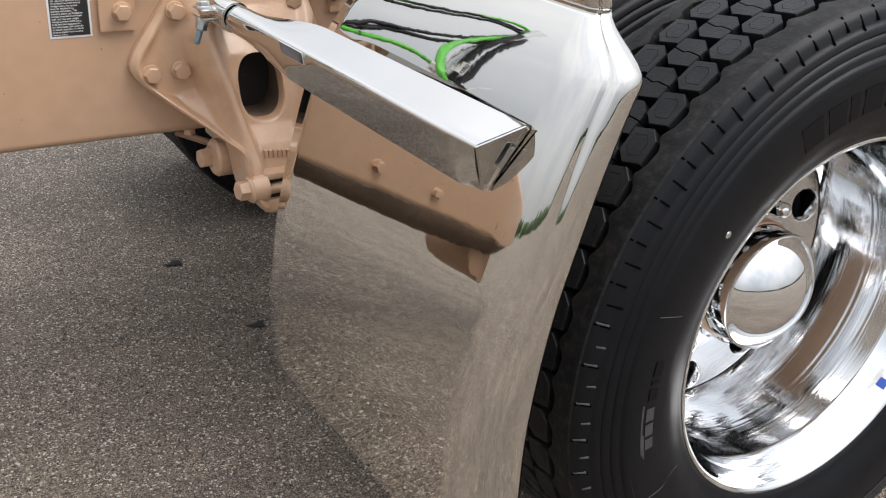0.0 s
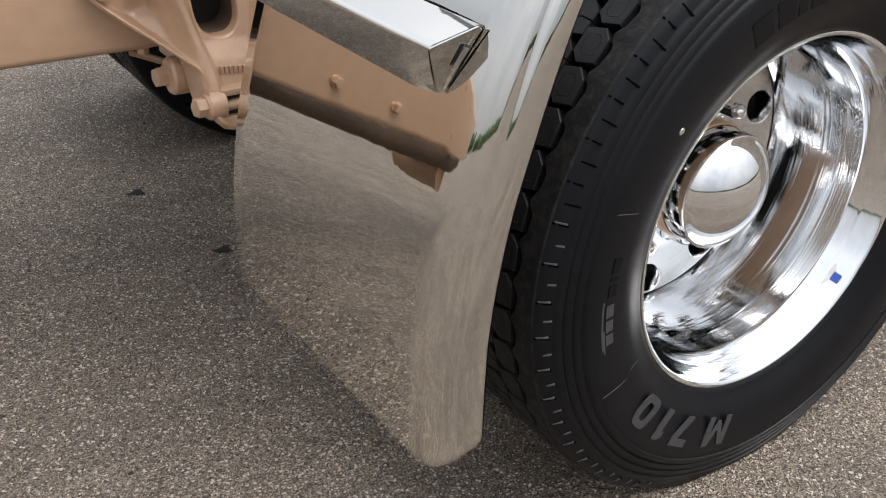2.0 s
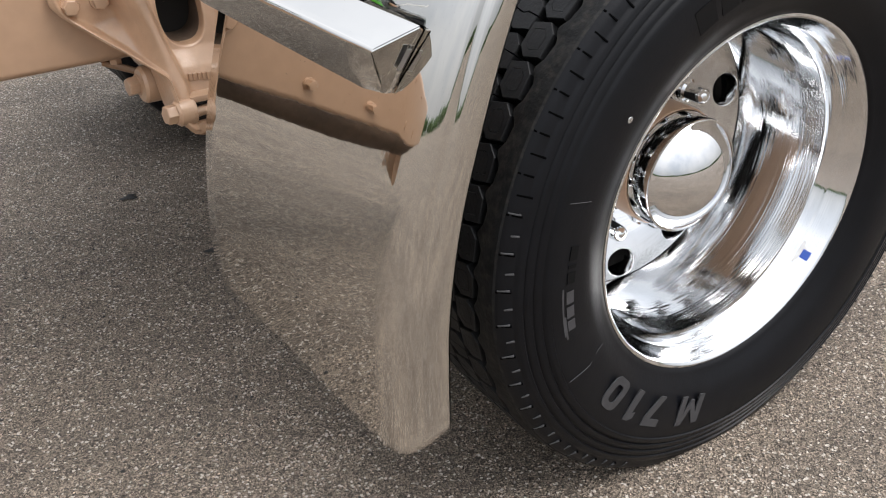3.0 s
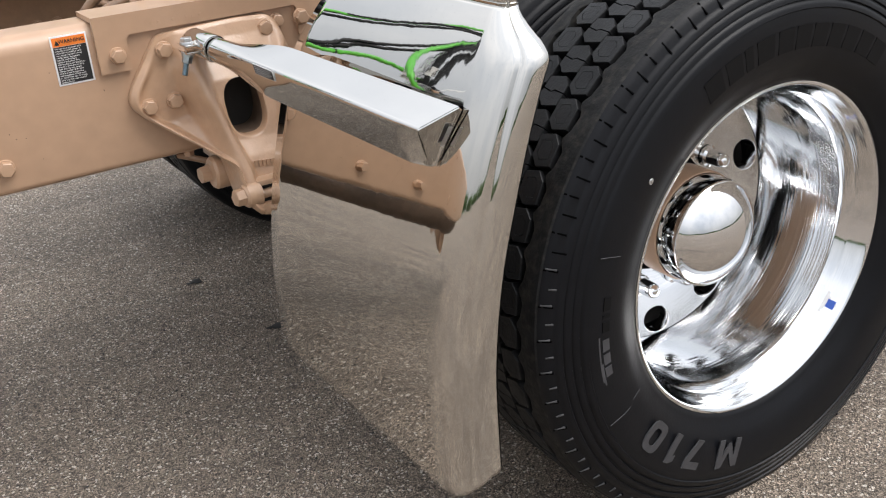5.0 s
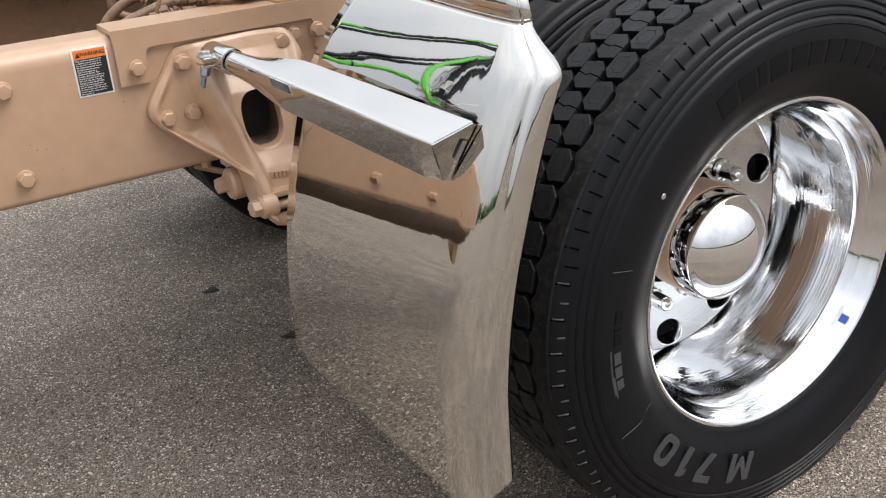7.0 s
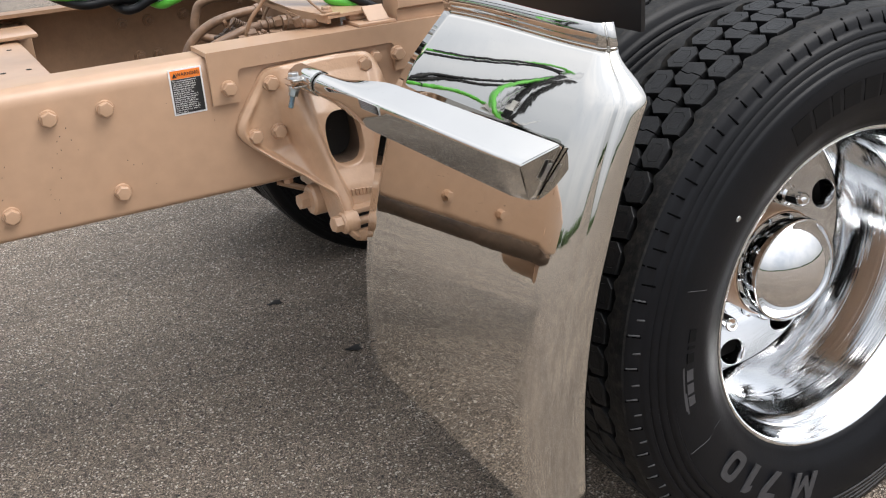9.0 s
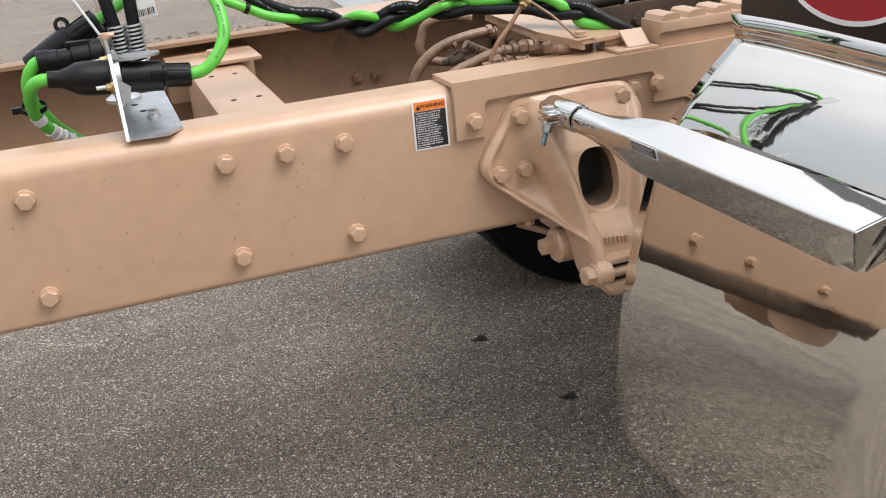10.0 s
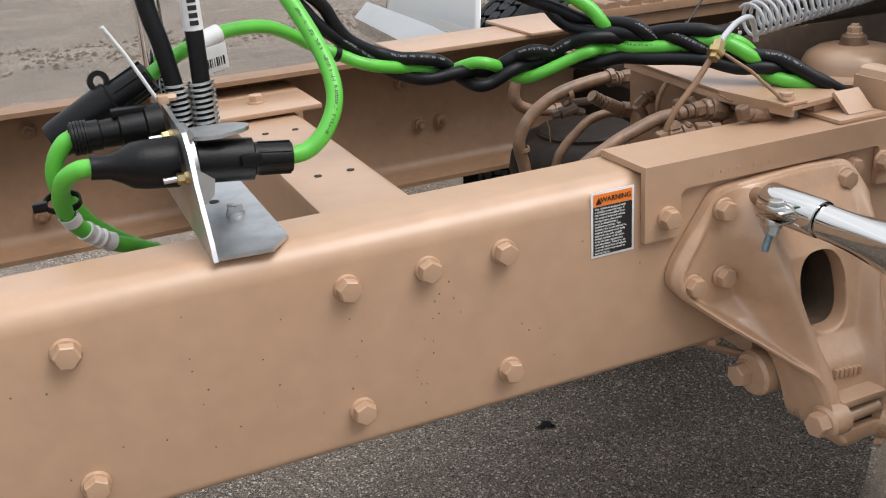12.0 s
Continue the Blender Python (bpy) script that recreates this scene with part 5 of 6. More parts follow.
HOSE_WAYS = (
    [(-0.119, 0.35, 1.12), (-0.088, 0.353, 1.083), (-0.058, 0.356, 1.058), (-0.031, 0.358, 1.037), (-0.007, 0.361, 1.018), (0.017, 0.36, 1.003), (0.037, 0.347, 0.995), (0.055, 0.335, 0.991), (0.078, 0.333, 0.991), (0.102, 0.331, 0.994), (0.126, 0.338, 0.992), (0.15, 0.344, 0.986), (0.167, 0.341, 0.989), (0.177, 0.327, 0.999), (0.194, 0.322, 1.007), (0.212, 0.303, 1.014), (0.237, 0.304, 1.008), (0.259, 0.306, 0.997), (0.28, 0.293, 0.989), (0.299, 0.27, 0.991), (0.327, 0.254, 0.997), (0.353, 0.223, 0.996), (0.384, 0.198, 0.996), (0.414, 0.174, 0.993), (0.432, 0.16, 0.986), (0.45, 0.146, 0.981), (0.47, 0.13, 0.982), (0.498, 0.121, 0.977), (0.519, 0.117, 0.968), (0.535, 0.106, 0.959), (0.552, 0.096, 0.951)],
    [(-0.084, 0.353, 1.114), (-0.064, 0.355, 1.082), (-0.049, 0.357, 1.06), (-0.026, 0.359, 1.043), (-0.001, 0.361, 1.031), (0.023, 0.348, 1.023), (0.047, 0.335, 1.021), (0.073, 0.333, 1.015), (0.103, 0.354, 0.997), (0.119, 0.351, 0.98), (0.131, 0.325, 0.972), (0.153, 0.321, 0.974), (0.178, 0.315, 0.987), (0.204, 0.318, 0.993), (0.229, 0.318, 0.993), (0.242, 0.313, 1.001), (0.249, 0.298, 1.012), (0.267, 0.29, 1.021), (0.284, 0.268, 1.028), (0.313, 0.262, 1.026), (0.341, 0.255, 1.02), (0.363, 0.238, 1.028), (0.382, 0.211, 1.034), (0.406, 0.192, 1.034), (0.425, 0.177, 1.03), (0.445, 0.173, 1.019), (0.46, 0.161, 1.004), (0.485, 0.143, 0.992)],
    [(0.232, 0.369, 1.081), (0.249, 0.341, 1.072), (0.267, 0.323, 1.063), (0.284, 0.306, 1.052), (0.304, 0.3, 1.045), (0.319, 0.286, 1.043), (0.33, 0.264, 1.044), (0.341, 0.244, 1.041), (0.352, 0.233, 1.032), (0.365, 0.232, 1.02), (0.38, 0.231, 1.007), (0.4, 0.214, 0.998), (0.426, 0.191, 0.995), (0.449, 0.159, 0.997), (0.473, 0.14, 0.997), (0.494, 0.124, 0.993), (0.506, 0.104, 0.984), (0.524, 0.09, 0.97), (0.543, 0.078, 0.958), (0.57, 0.073, 0.941)],
    [(0.25, 0.351, 1.083), (0.258, 0.344, 1.068), (0.263, 0.326, 1.053), (0.276, 0.314, 1.04), (0.292, 0.288, 1.034), (0.316, 0.266, 1.032), (0.334, 0.25, 1.03), (0.352, 0.244, 1.021), (0.367, 0.243, 1.02), (0.375, 0.224, 1.027), (0.386, 0.203, 1.023), (0.4, 0.19, 1.014), (0.412, 0.18, 1.006), (0.434, 0.184, 0.996), (0.452, 0.168, 0.988), (0.476, 0.149, 0.984)],
)
for k, (top, way) in enumerate(zip(HOSE_TOPS, HOSE_WAYS)):
    hose = braid("air_hose", "black rubber air hose braided with a green cable" if k < 2 else "black rubber air hose coming down to the bundle", top + way, 0.0093, HOSE, "air hoses")
    print_along(hose, smooth_path(way, 12), 24 + 30 * k, (9, 3, 4, 6), (-0.2, -0.8, 0.5), 0.0093, PRINT, 0.0030)
    print_along(hose, smooth_path(way, 12), 170, (9, 3, 4), (-0.2, -0.8, 0.5), 0.0093, PRINT, 0.0030)
tie = thing("cable_tie", "black cable tie with a long loose tail", "cable tie")
part("band", lathe([(0.0255, -0.002), (0.0268, -0.002), (0.0268, 0.002), (0.0255, 0.002), (0.0255, -0.002)], Matrix.Translation((0.405, 0.22, 1.016)) @ frame_of((0.065, -0.05, -0.02)), 24), PLASTIC, tie)
part("tail", tube([(0.41, 0.215, 1.04), (0.45, 0.235, 1.065), (0.50, 0.27, 1.10)], 0.0014, 6), PLASTIC, tie)
tie = thing("cable_tie", "black cable tie round the hose and cable", "cable tie")
part("band", lathe([(0.0090, -0.004), (0.0104, -0.004), (0.0104, 0.004), (0.0090, 0.004), (0.0090, -0.004)], Matrix.Translation((-0.068, 0.343, 1.042)) @ frame_of((0.024, 0.002, -0.012)), 24), PLASTIC, tie)

# pole with sprung hose ends
pole = thing("hose_pole", "chrome upright pole that carries the hoses", "pole")
part("tube", lathe([(0.0005, 0), (0.0165, 0.0), (0.0165, 0.70), (0.0005, 0.70)], Matrix.Translation((-0.309, 0.30, 0.9205)), 28), CHROME, pole)
part("base", lathe([(0.0005, 0.012), (0.02, 0.012), (0.03, 0.006), (0.03, 0.0)], Matrix.Translation((-0.309, 0.30, 0.9205)), 24), ZINC, pole)


def spring_hose(x, y, lean):
    t = thing("air_hose", "black air hose with a steel spring guard", "hose", "air hoses")
    part("jacket", tube(smooth_path([(x, y, 0.95), (x, y, 1.02), (x + lean * 0.3, y, 1.10), (x + lean * 0.6, y + 0.008, 1.17), (x + lean * 0.5, y + 0.03, 1.35), (x + lean * 0.3 - 0.02, y + 0.06, 1.52)], 8), 0.0105, 14), HOSE, t, smooth=60)
    pts = []
    for k in range(14 * 11):
        a = 2 * math.pi * k / 14
        h = 0.985 + 0.0065 * k / 14
        pts.append((x + 0.0145 * math.cos(a), y + 0.0145 * math.sin(a), h))
    part("spring", tube(pts, 0.0017, 6), ZINC, t, "steel coil spring", smooth=60)
    return t


spring_hose(-0.298, 0.232, -0.035)
h2 = spring_hose(-0.272, 0.225, 0.004)
part("label", lathe([(0.0108, 0.0), (0.0114, 0.0), (0.0114, 0.05), (0.0108, 0.05)], Matrix.Translation((-0.2705, 0.2265, 1.115)), 20), PAPER, h2, "white printed hose label")
for k in range(5):
    part("print", box((-0.2755, 0.2148, 1.121 + 0.0085 * k), (-0.2655, 0.2154, 1.1265 + 0.0085 * k)), INK, h2)
stick = thing("cable_tie", "thin white plastic tie tail standing up", "cable tie")
part("tail", tube([(-0.326, 0.210, 1.045), (-0.352, 0.205, 1.10), (-0.3715, 0.20, 1.134)], 0.0022, 8), PAPER, stick)
clip = thing("pipe_clip", "pale tan fitting on top of the plug bracket", "fitting")
part("body", box((-0.327, 0.202, 1.039), (-0.314, 0.217, 1.050), 0.003), TAN, clip)
part("nut", lathe([(0.0005, 0.009), (0.005, 0.009), (0.006, 0.007), (0.006, -0.009), (0.0005, -0.009)], Matrix.Translation((-0.312, 0.207, 1.046)) @ frame_of((1, 0, 0)) @ Matrix.Scale(0.8, 4), 6), TAN, clip)

# ---- coiled line with its stand ----
coil = thing("coiled_line", "silver grey coiled plastic air line", "coiled hose")
pts = []
c0, c1 = Vector((0.506, 0.20, 1.033)), Vector((0.82, 0.225, 1.062))
d = (c1 - c0).normalized()
u = d.orthogonal().normalized()
w = d.cross(u)
turns = 26
for k in range(turns * 16):
    a = 2 * math.pi * k / 16
    pts.append(c0 + (c1 - c0) * (0.75 * k / (turns * 16) + 0.25 * math.sin(math.pi / 2 * k / (turns * 16))) + (u * math.cos(a) + w * math.sin(a)) * 0.0235)
part("spiral", tube(pts, 0.0027, 8), material("grey_nylon", (0.42, 0.43, 0.45), 0.35, 0, 0, 0.05, 60), coil, smooth=60)
part("tail", tube(smooth_path([(0.382, 0.11, 1.026), (0.41, 0.13, 1.036), (0.46, 0.165, 1.043), (0.503, 0.19, 1.037), (0.521, 0.2, 1.003)], 8), 0.0042, 8), material("grey_nylon_tail", (0.45, 0.46, 0.48), 0.35), coil, smooth=60)
stand = thing("wire_stand", "bent steel rod stand with a brass fitting", "wire stand")
part("leg", tube([(0.378, 0.105, 1.022), (0.408, 0.075, 0.995), (0.438, 0.048, 0.958), (0.446, 0.044, 0.9545)], 0.0023, 10), TAN_DUST_SHADE, stand)
part("line", tube(smooth_path([(0.372, 0.105, 1.02), (0.343, 0.105, 0.984), (0.312, 0.11, 0.945), (0.298, 0.12, 0.89), (0.29, 0.13, 0.83)], 8), 0.0040, 10), TAN_DUST_SHADE, stand)
part("fitting", lathe([(0.0005, 0.018), (0.008, 0.018), (0.011, 0.012), (0.011, 0.002), (0.0145, 0.0), (0.0145, -0.01), (0.009, -0.012), (0.009, -0.02), (0.0005, -0.02)], Matrix.Translation((0.376, 0.106, 1.023)) @ frame_of((0.5, 0.35, 0.5)) @ Matrix.Scale(0.82, 4), 6), BRASS, stand, "brass fitting")
part("foot", box((0.432, 0.036, 0.9505), (0.472, 0.075, 0.954), 0.001), TAN, stand)

# ---- slide rack and plates behind ----
plate = thing("gusset_plate", "tan painted sloping steel gusset plate", "bracket")
PL = [(0.392, 0.345), (0.51, 0.40), (0.555, 0.25), (0.555, 0.12), (0.54, 0.045), (0.445, 0.035), (0.41, 0.14)]
bm = bmesh.new()
add_prism(bm, PL, "z", 0.944, 0.950)
for v in bm.verts:
    v.co.z += 0.075 * (v.co.y - 0.04)
part("plate", bm, TAN, plate)
bm = bmesh.new()
add_loft(bm, [[(x, y, 0.948 + 0.075 * (y - 0.04)), (x + 0.006, y, 0.948 + 0.075 * (y - 0.04)), (x + 0.006, y, 0.935 + 0.075 * (y - 0.04)), (x, y, 0.935 + 0.075 * (y - 0.04))] for x, y in ((0.392, 0.345), (0.41, 0.14), (0.445, 0.038))])
part("flange", bm, TAN, plate)
# the upright web under it carries the fittings
bm = bmesh.new()
add_loft(bm, [[(x, y, 0.944 + 0.075 * (y - 0.04)), (x + 0.007, y, 0.944 + 0.075 * (y - 0.04)), (x + 0.007, y, 0.79), (x, y, 0.79)] for x, y in ((0.437, 0.395), (0.455, 0.14), (0.485, 0.0885))])
part("web", bm, TAN_DUST_SHADE, plate)
bolt(plate, (0.452, 0.056, 0.9545), (0, 0, 1), 0.017, head=0.006)
foot = thing("bent_bracket", "tan painted bent steel bracket on the angle", "bracket")
part("base", box((0.492, -0.002, 0.9252), (0.572, 0.078, 0.9312), 0.002), TAN, foot)
bm = bmesh.new()
add_prism(bm, [(0.012, 0.932), (0.018, 0.932), (0.046, 0.952), (0.042, 0.957)], "x", 0.520, 0.563)
part("flap", bm, TAN, foot)
part("post", box((0.496, 0.05, 0.9314), (0.545, 0.072, 0.9455), 0.002), TAN, foot)


def rack(y, zb, mat, label):
    r = thing("slide_rack", label, "slide rack", "slide racks")
    bm = bmesh.new()
    add_prism(bm, [(y + 0.006, zb), (y + 0.085, zb), (y + 0.085, zb + 0.012), (y + 0.066, zb + 0.018), (y + 0.066, zb + 0.043), (y - 0.002, zb + 0.043), (y - 0.003, zb + 0.040), (y - 0.003, zb + 0.026), (y + 0.006, zb + 0.022)], "x", 0.578, 1.9)
    part("bar", bm, mat, r)
    for k in range(26):
        x = 0.580 + 0.052 * k
        bm = bmesh.new()
        add_prism(bm, [(x, zb + 0.042), (x + 0.038, zb + 0.042), (x + 0.034, zb + 0.052), (x + 0.029, zb + 0.055), (x + 0.009, zb + 0.055), (x + 0.004, zb + 0.052)], "y", y + 0.002, y + 0.062)
        part("tooth", bm, mat, r)
    return r


rack(0.0, 0.9252, TAN, "tan painted toothed slide rack on the rail")
rack(0.775, 0.9265, TAN_DUST_SHADE, "tan painted toothed slide rack on the rail")
part("plate", box((0.180, 0.748, 0.9388), (0.576, 0.888, 0.9475), 0.0015), TAN, far_angle)
part("plate", box((0.44, 0.73, 0.9478), (0.576, 0.93, 0.9535), 0.002), TAN, far_angle)

# unseen fifth wheel on the racks above the axle, added to shade the ground
fifth = thing("fifth_wheel", "unseen fifth wheel plate on the slide racks, added to shade the ground", "fifth wheel")
bm = bmesh.new()
add_prism(bm, [(1.24, 0.20), (1.32, 0.08), (1.52, 0.0), (2.00, 0.0), (2.14, 0.10), (2.14, 0.33), (1.77, 0.41), (1.77, 0.50), (2.14, 0.58), (2.14, 0.81), (2.00, 0.91), (1.52, 0.91), (1.32, 0.83), (1.24, 0.71)], "z", 1.145, 1.185)
part("top_plate", bm, RUBBER_SHADE, fifth)
part("skirt", box((1.25, 0.22, 1.10), (1.27, 0.69, 1.146), 0.004), RUBBER_SHADE, fifth)
for y in (0.10, 0.74):
    bm = bmesh.new()
    add_prism(bm, [(1.47, 0.990), (1.87, 0.990), (1.84, 1.04), (1.74, 1.146), (1.60, 1.146), (1.50, 1.04)], "y", y, y + 0.07)
    part("pedestal", bm, RUBBER_SHADE, fifth)

# tan hoses and valve cluster between the rails
random.seed(11)


def tan_hose(pts, r, label="tan overpainted air hose with crimped ends"):
    t = thing("overpainted_hose", label, "hose", "overpainted hoses")
    path = smooth_path(pts, 8)
    part("jacket", tube(path, r, 12), TAN_SHADED, t, smooth=60)
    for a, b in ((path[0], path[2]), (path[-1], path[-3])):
        part("crimp", tube([a, a.lerp(b, 0.9)], r * 1.28, 10), TAN_SHADED, t)
    return t


tan_hose([(0.458, 0.48, 0.912), (0.413, 0.48, 0.909), (0.364, 0.48, 0.901), (0.329, 0.48, 0.888), (0.3, 0.48, 0.868), (0.281, 0.48, 0.844), (0.275, 0.48, 0.819), (0.284, 0.48, 0.78), (0.292, 0.47, 0.70)], 0.0106)
tan_hose([(0.455, 0.44, 0.859), (0.421, 0.44, 0.861), (0.388, 0.44, 0.855), (0.361, 0.44, 0.837), (0.339, 0.44, 0.818), (0.322, 0.44, 0.788), (0.312, 0.44, 0.70)], 0.0078)
tan_hose([(0.46, 0.60, 0.925), (0.42, 0.605, 0.932), (0.385, 0.61, 0.931), (0.358, 0.62, 0.918), (0.346, 0.62, 0.893), (0.341, 0.62, 0.869), (0.352, 0.62, 0.849), (0.382, 0.62, 0.836), (0.43, 0.61, 0.83)], 0.0105)
tan_hose([(0.352, 0.155, 0.930), (0.325, 0.16, 0.927), (0.292, 0.16, 0.918), (0.261, 0.16, 0.908), (0.234, 0.16, 0.896), (0.216, 0.16, 0.888), (0.198, 0.16, 0.87), (0.185, 0.16, 0.80)], 0.0092)


def fitting(label, pieces):
    """Hex nuts, crimps and blocks along lines: each piece runs from a to b with a radius and a number of sides."""
    t = thing("air_fitting", label, "fitting", "air fittings")
    dark = label.startswith("dark")
    for a, b, r, sides in pieces:
        d = Vector(b) - Vector(a)
        n = d.length
        e = min(0.0015, n * 0.2)
        name = {4: "block", 6: "hex_nut"}.get(sides, "collar" if n < 0.008 else "sleeve")
        turn = pose(0, 0, 0, 0, 0, random.uniform(0, 360 / sides))
        part(name, lathe([(0.0004, 0.0), (r - e, 0.0), (r, e), (r, n - e), (r - e, n), (0.0004, n)], Matrix.Translation(a) @ frame_of(d) @ turn, sides), DEEP_SHADE if dark else TAN_SHADED, t, smooth=30)
    return t


def fine_line(label, pts, r):
    t = thing("nylon_line", label, "air line", "nylon lines")
    part("tube", tube(smooth_path(pts, 6), r, 8), TAN_DUST_SHADE, t, smooth=60)


fitting("tan overpainted crimped hose end with a hex nut", [((0.449, 0.480, 0.905), (0.464, 0.480, 0.906), 0.0118, 16), ((0.465, 0.480, 0.906), (0.469, 0.480, 0.906), 0.0132, 16), ((0.470, 0.480, 0.907), (0.476, 0.480, 0.907), 0.0108, 16), ((0.476, 0.480, 0.907), (0.498, 0.480, 0.907), 0.0122, 6), ((0.497, 0.480, 0.906), (0.516, 0.480, 0.906), 0.0145, 4)])
fitting("tan overpainted corrugated conduit with a square connector", [((0.366, 0.400, 0.907), (0.369, 0.400, 0.905), 0.0098, 14), ((0.371, 0.400, 0.904), (0.373, 0.400, 0.903), 0.0108, 14), ((0.375, 0.400, 0.902), (0.378, 0.400, 0.900), 0.0098, 14), ((0.379, 0.400, 0.899), (0.382, 0.400, 0.897), 0.0108, 14), ((0.384, 0.400, 0.896), (0.387, 0.400, 0.895), 0.0098, 14), ((0.388, 0.400, 0.894), (0.391, 0.400, 0.892), 0.0108, 14), ((0.393, 0.400, 0.891), (0.420, 0.400, 0.877), 0.0108, 16), ((0.421, 0.400, 0.877), (0.423, 0.400, 0.876), 0.0118, 16), ((0.423, 0.400, 0.876), (0.450, 0.400, 0.870), 0.0128, 4)])
fitting("tan overpainted elbow fitting on the bulkhead", [((0.413, 0.340, 0.893), (0.430, 0.340, 0.905), 0.0098, 6), ((0.430, 0.340, 0.904), (0.435, 0.340, 0.908), 0.0118, 14), ((0.413, 0.340, 0.898), (0.420, 0.340, 0.891), 0.0112, 6), ((0.417, 0.340, 0.895), (0.431, 0.340, 0.871), 0.007, 12), ((0.435, 0.340, 0.906), (0.450, 0.340, 0.910), 0.0085, 6), ((0.450, 0.340, 0.908), (0.458, 0.340, 0.910), 0.006, 12)])
fitting("tan overpainted hex studs on the bulkhead", [((0.380, 0.200, 0.930), (0.391, 0.200, 0.932), 0.007, 6), ((0.397, 0.190, 0.931), (0.408, 0.190, 0.934), 0.0075, 6), ((0.388, 0.280, 0.878), (0.408, 0.280, 0.885), 0.0075, 12), ((0.401, 0.270, 0.885), (0.418, 0.270, 0.888), 0.0095, 6)])
fitting("tan overpainted brake valve with a crimped hose end", [((0.347, 0.150, 0.931), (0.360, 0.150, 0.932), 0.0098, 16), ((0.361, 0.150, 0.932), (0.363, 0.150, 0.932), 0.011, 16), ((0.363, 0.150, 0.932), (0.372, 0.150, 0.932), 0.0104, 16), ((0.373, 0.150, 0.932), (0.375, 0.150, 0.932), 0.0112, 16), ((0.375, 0.150, 0.932), (0.391, 0.150, 0.933), 0.0118, 6), ((0.391, 0.150, 0.931), (0.401, 0.150, 0.931), 0.015, 9), ((0.400, 0.150, 0.931), (0.421, 0.150, 0.926), 0.0172, 11), ((0.421, 0.150, 0.925), (0.431, 0.150, 0.920), 0.013, 8), ((0.431, 0.150, 0.921), (0.441, 0.150, 0.916), 0.0075, 8), ((0.404, 0.150, 0.936), (0.408, 0.150, 0.941), 0.008, 6), ((0.412, 0.150, 0.916), (0.422, 0.150, 0.910), 0.0085, 6)])
fitting("tan overpainted row of air fittings", [((0.290, 0.115, 0.915), (0.306, 0.115, 0.916), 0.0092, 6), ((0.306, 0.115, 0.916), (0.312, 0.115, 0.916), 0.0108, 14), ((0.312, 0.115, 0.916), (0.328, 0.115, 0.917), 0.0095, 12), ((0.328, 0.115, 0.917), (0.333, 0.115, 0.917), 0.0112, 14), ((0.333, 0.115, 0.917), (0.349, 0.115, 0.915), 0.008, 12), ((0.352, 0.115, 0.917), (0.374, 0.115, 0.914), 0.0096, 6), ((0.374, 0.115, 0.914), (0.378, 0.115, 0.914), 0.0108, 14), ((0.378, 0.115, 0.915), (0.394, 0.115, 0.914), 0.006, 12), ((0.306, 0.115, 0.926), (0.325, 0.115, 0.927), 0.0082, 6), ((0.339, 0.115, 0.922), (0.343, 0.115, 0.928), 0.0065, 6)])
fitting("tan overpainted clamps and hose tails under the plate", [((0.395, 0.075, 0.950), (0.401, 0.075, 0.933), 0.0095, 7), ((0.401, 0.075, 0.934), (0.414, 0.075, 0.940), 0.007, 10), ((0.412, 0.075, 0.936), (0.436, 0.075, 0.930), 0.0088, 12), ((0.430, 0.075, 0.936), (0.439, 0.075, 0.931), 0.0105, 6), ((0.436, 0.075, 0.929), (0.451, 0.075, 0.924), 0.0068, 6)])
fitting("dark dusty cable connector hanging on a hose", [((0.365, 0.500, 0.857), (0.397, 0.500, 0.864), 0.0105, 10), ((0.351, 0.500, 0.856), (0.366, 0.500, 0.858), 0.0075, 6), ((0.392, 0.500, 0.872), (0.429, 0.500, 0.870), 0.0065, 10), ((0.375, 0.500, 0.867), (0.387, 0.500, 0.876), 0.006, 6), ((0.396, 0.500, 0.858), (0.413, 0.500, 0.851), 0.007, 8)])
fine_line("thin pale tan nylon tube arching to a grommet", [(0.391, 0.250, 0.902), (0.387, 0.250, 0.917), (0.390, 0.250, 0.930), (0.397, 0.250, 0.942), (0.407, 0.250, 0.951), (0.415, 0.250, 0.948)], 0.0036)
fine_line("thin tan wire between the fittings", [(0.394, 0.120, 0.957), (0.416, 0.120, 0.945), (0.439, 0.120, 0.937), (0.473, 0.120, 0.923)], 0.0012)
fine_line("thin tan string hanging from the connector", [(0.341, 0.500, 0.849), (0.345, 0.500, 0.831), (0.346, 0.500, 0.810)], 0.0012)
for a, b in (((0.368, 0.480, 0.894), (0.375, 0.480, 0.897)), ((0.282, 0.480, 0.810), (0.281, 0.480, 0.816))):
    band = thing("hose_clamp", "tan overpainted band clamp round the hose", "clamp", "hose clamps")
    d = Vector(b) - Vector(a)
    part("band", lathe([(0.0104, 0), (0.0120, 0.0), (0.0120, d.length), (0.0104, d.length), (0.0104, 0)], Matrix.Translation(a) @ frame_of(d), 20), TAN_DUST_SHADE, band)
    part("lug", box((-0.004, -0.015, 0), (0.004, -0.0115, d.length), 0.0005, Matrix.Translation(a) @ frame_of(d)), TAN_DUST_SHADE, band)
bellows = thing("air_spring", "dusty black rubber air spring between the rails", "air spring")
part("bag", lathe([(0.0005, 0.785), (0.09, 0.785), (0.12, 0.775), (0.138, 0.75), (0.143, 0.72), (0.137, 0.69), (0.125, 0.675), (0.137, 0.66), (0.140, 0.645), (0.12, 0.625), (0.0005, 0.62)], Matrix.Translation((0.475, 0.60, 0)), 40), RUBBER_SHADE, bellows, smooth=60)
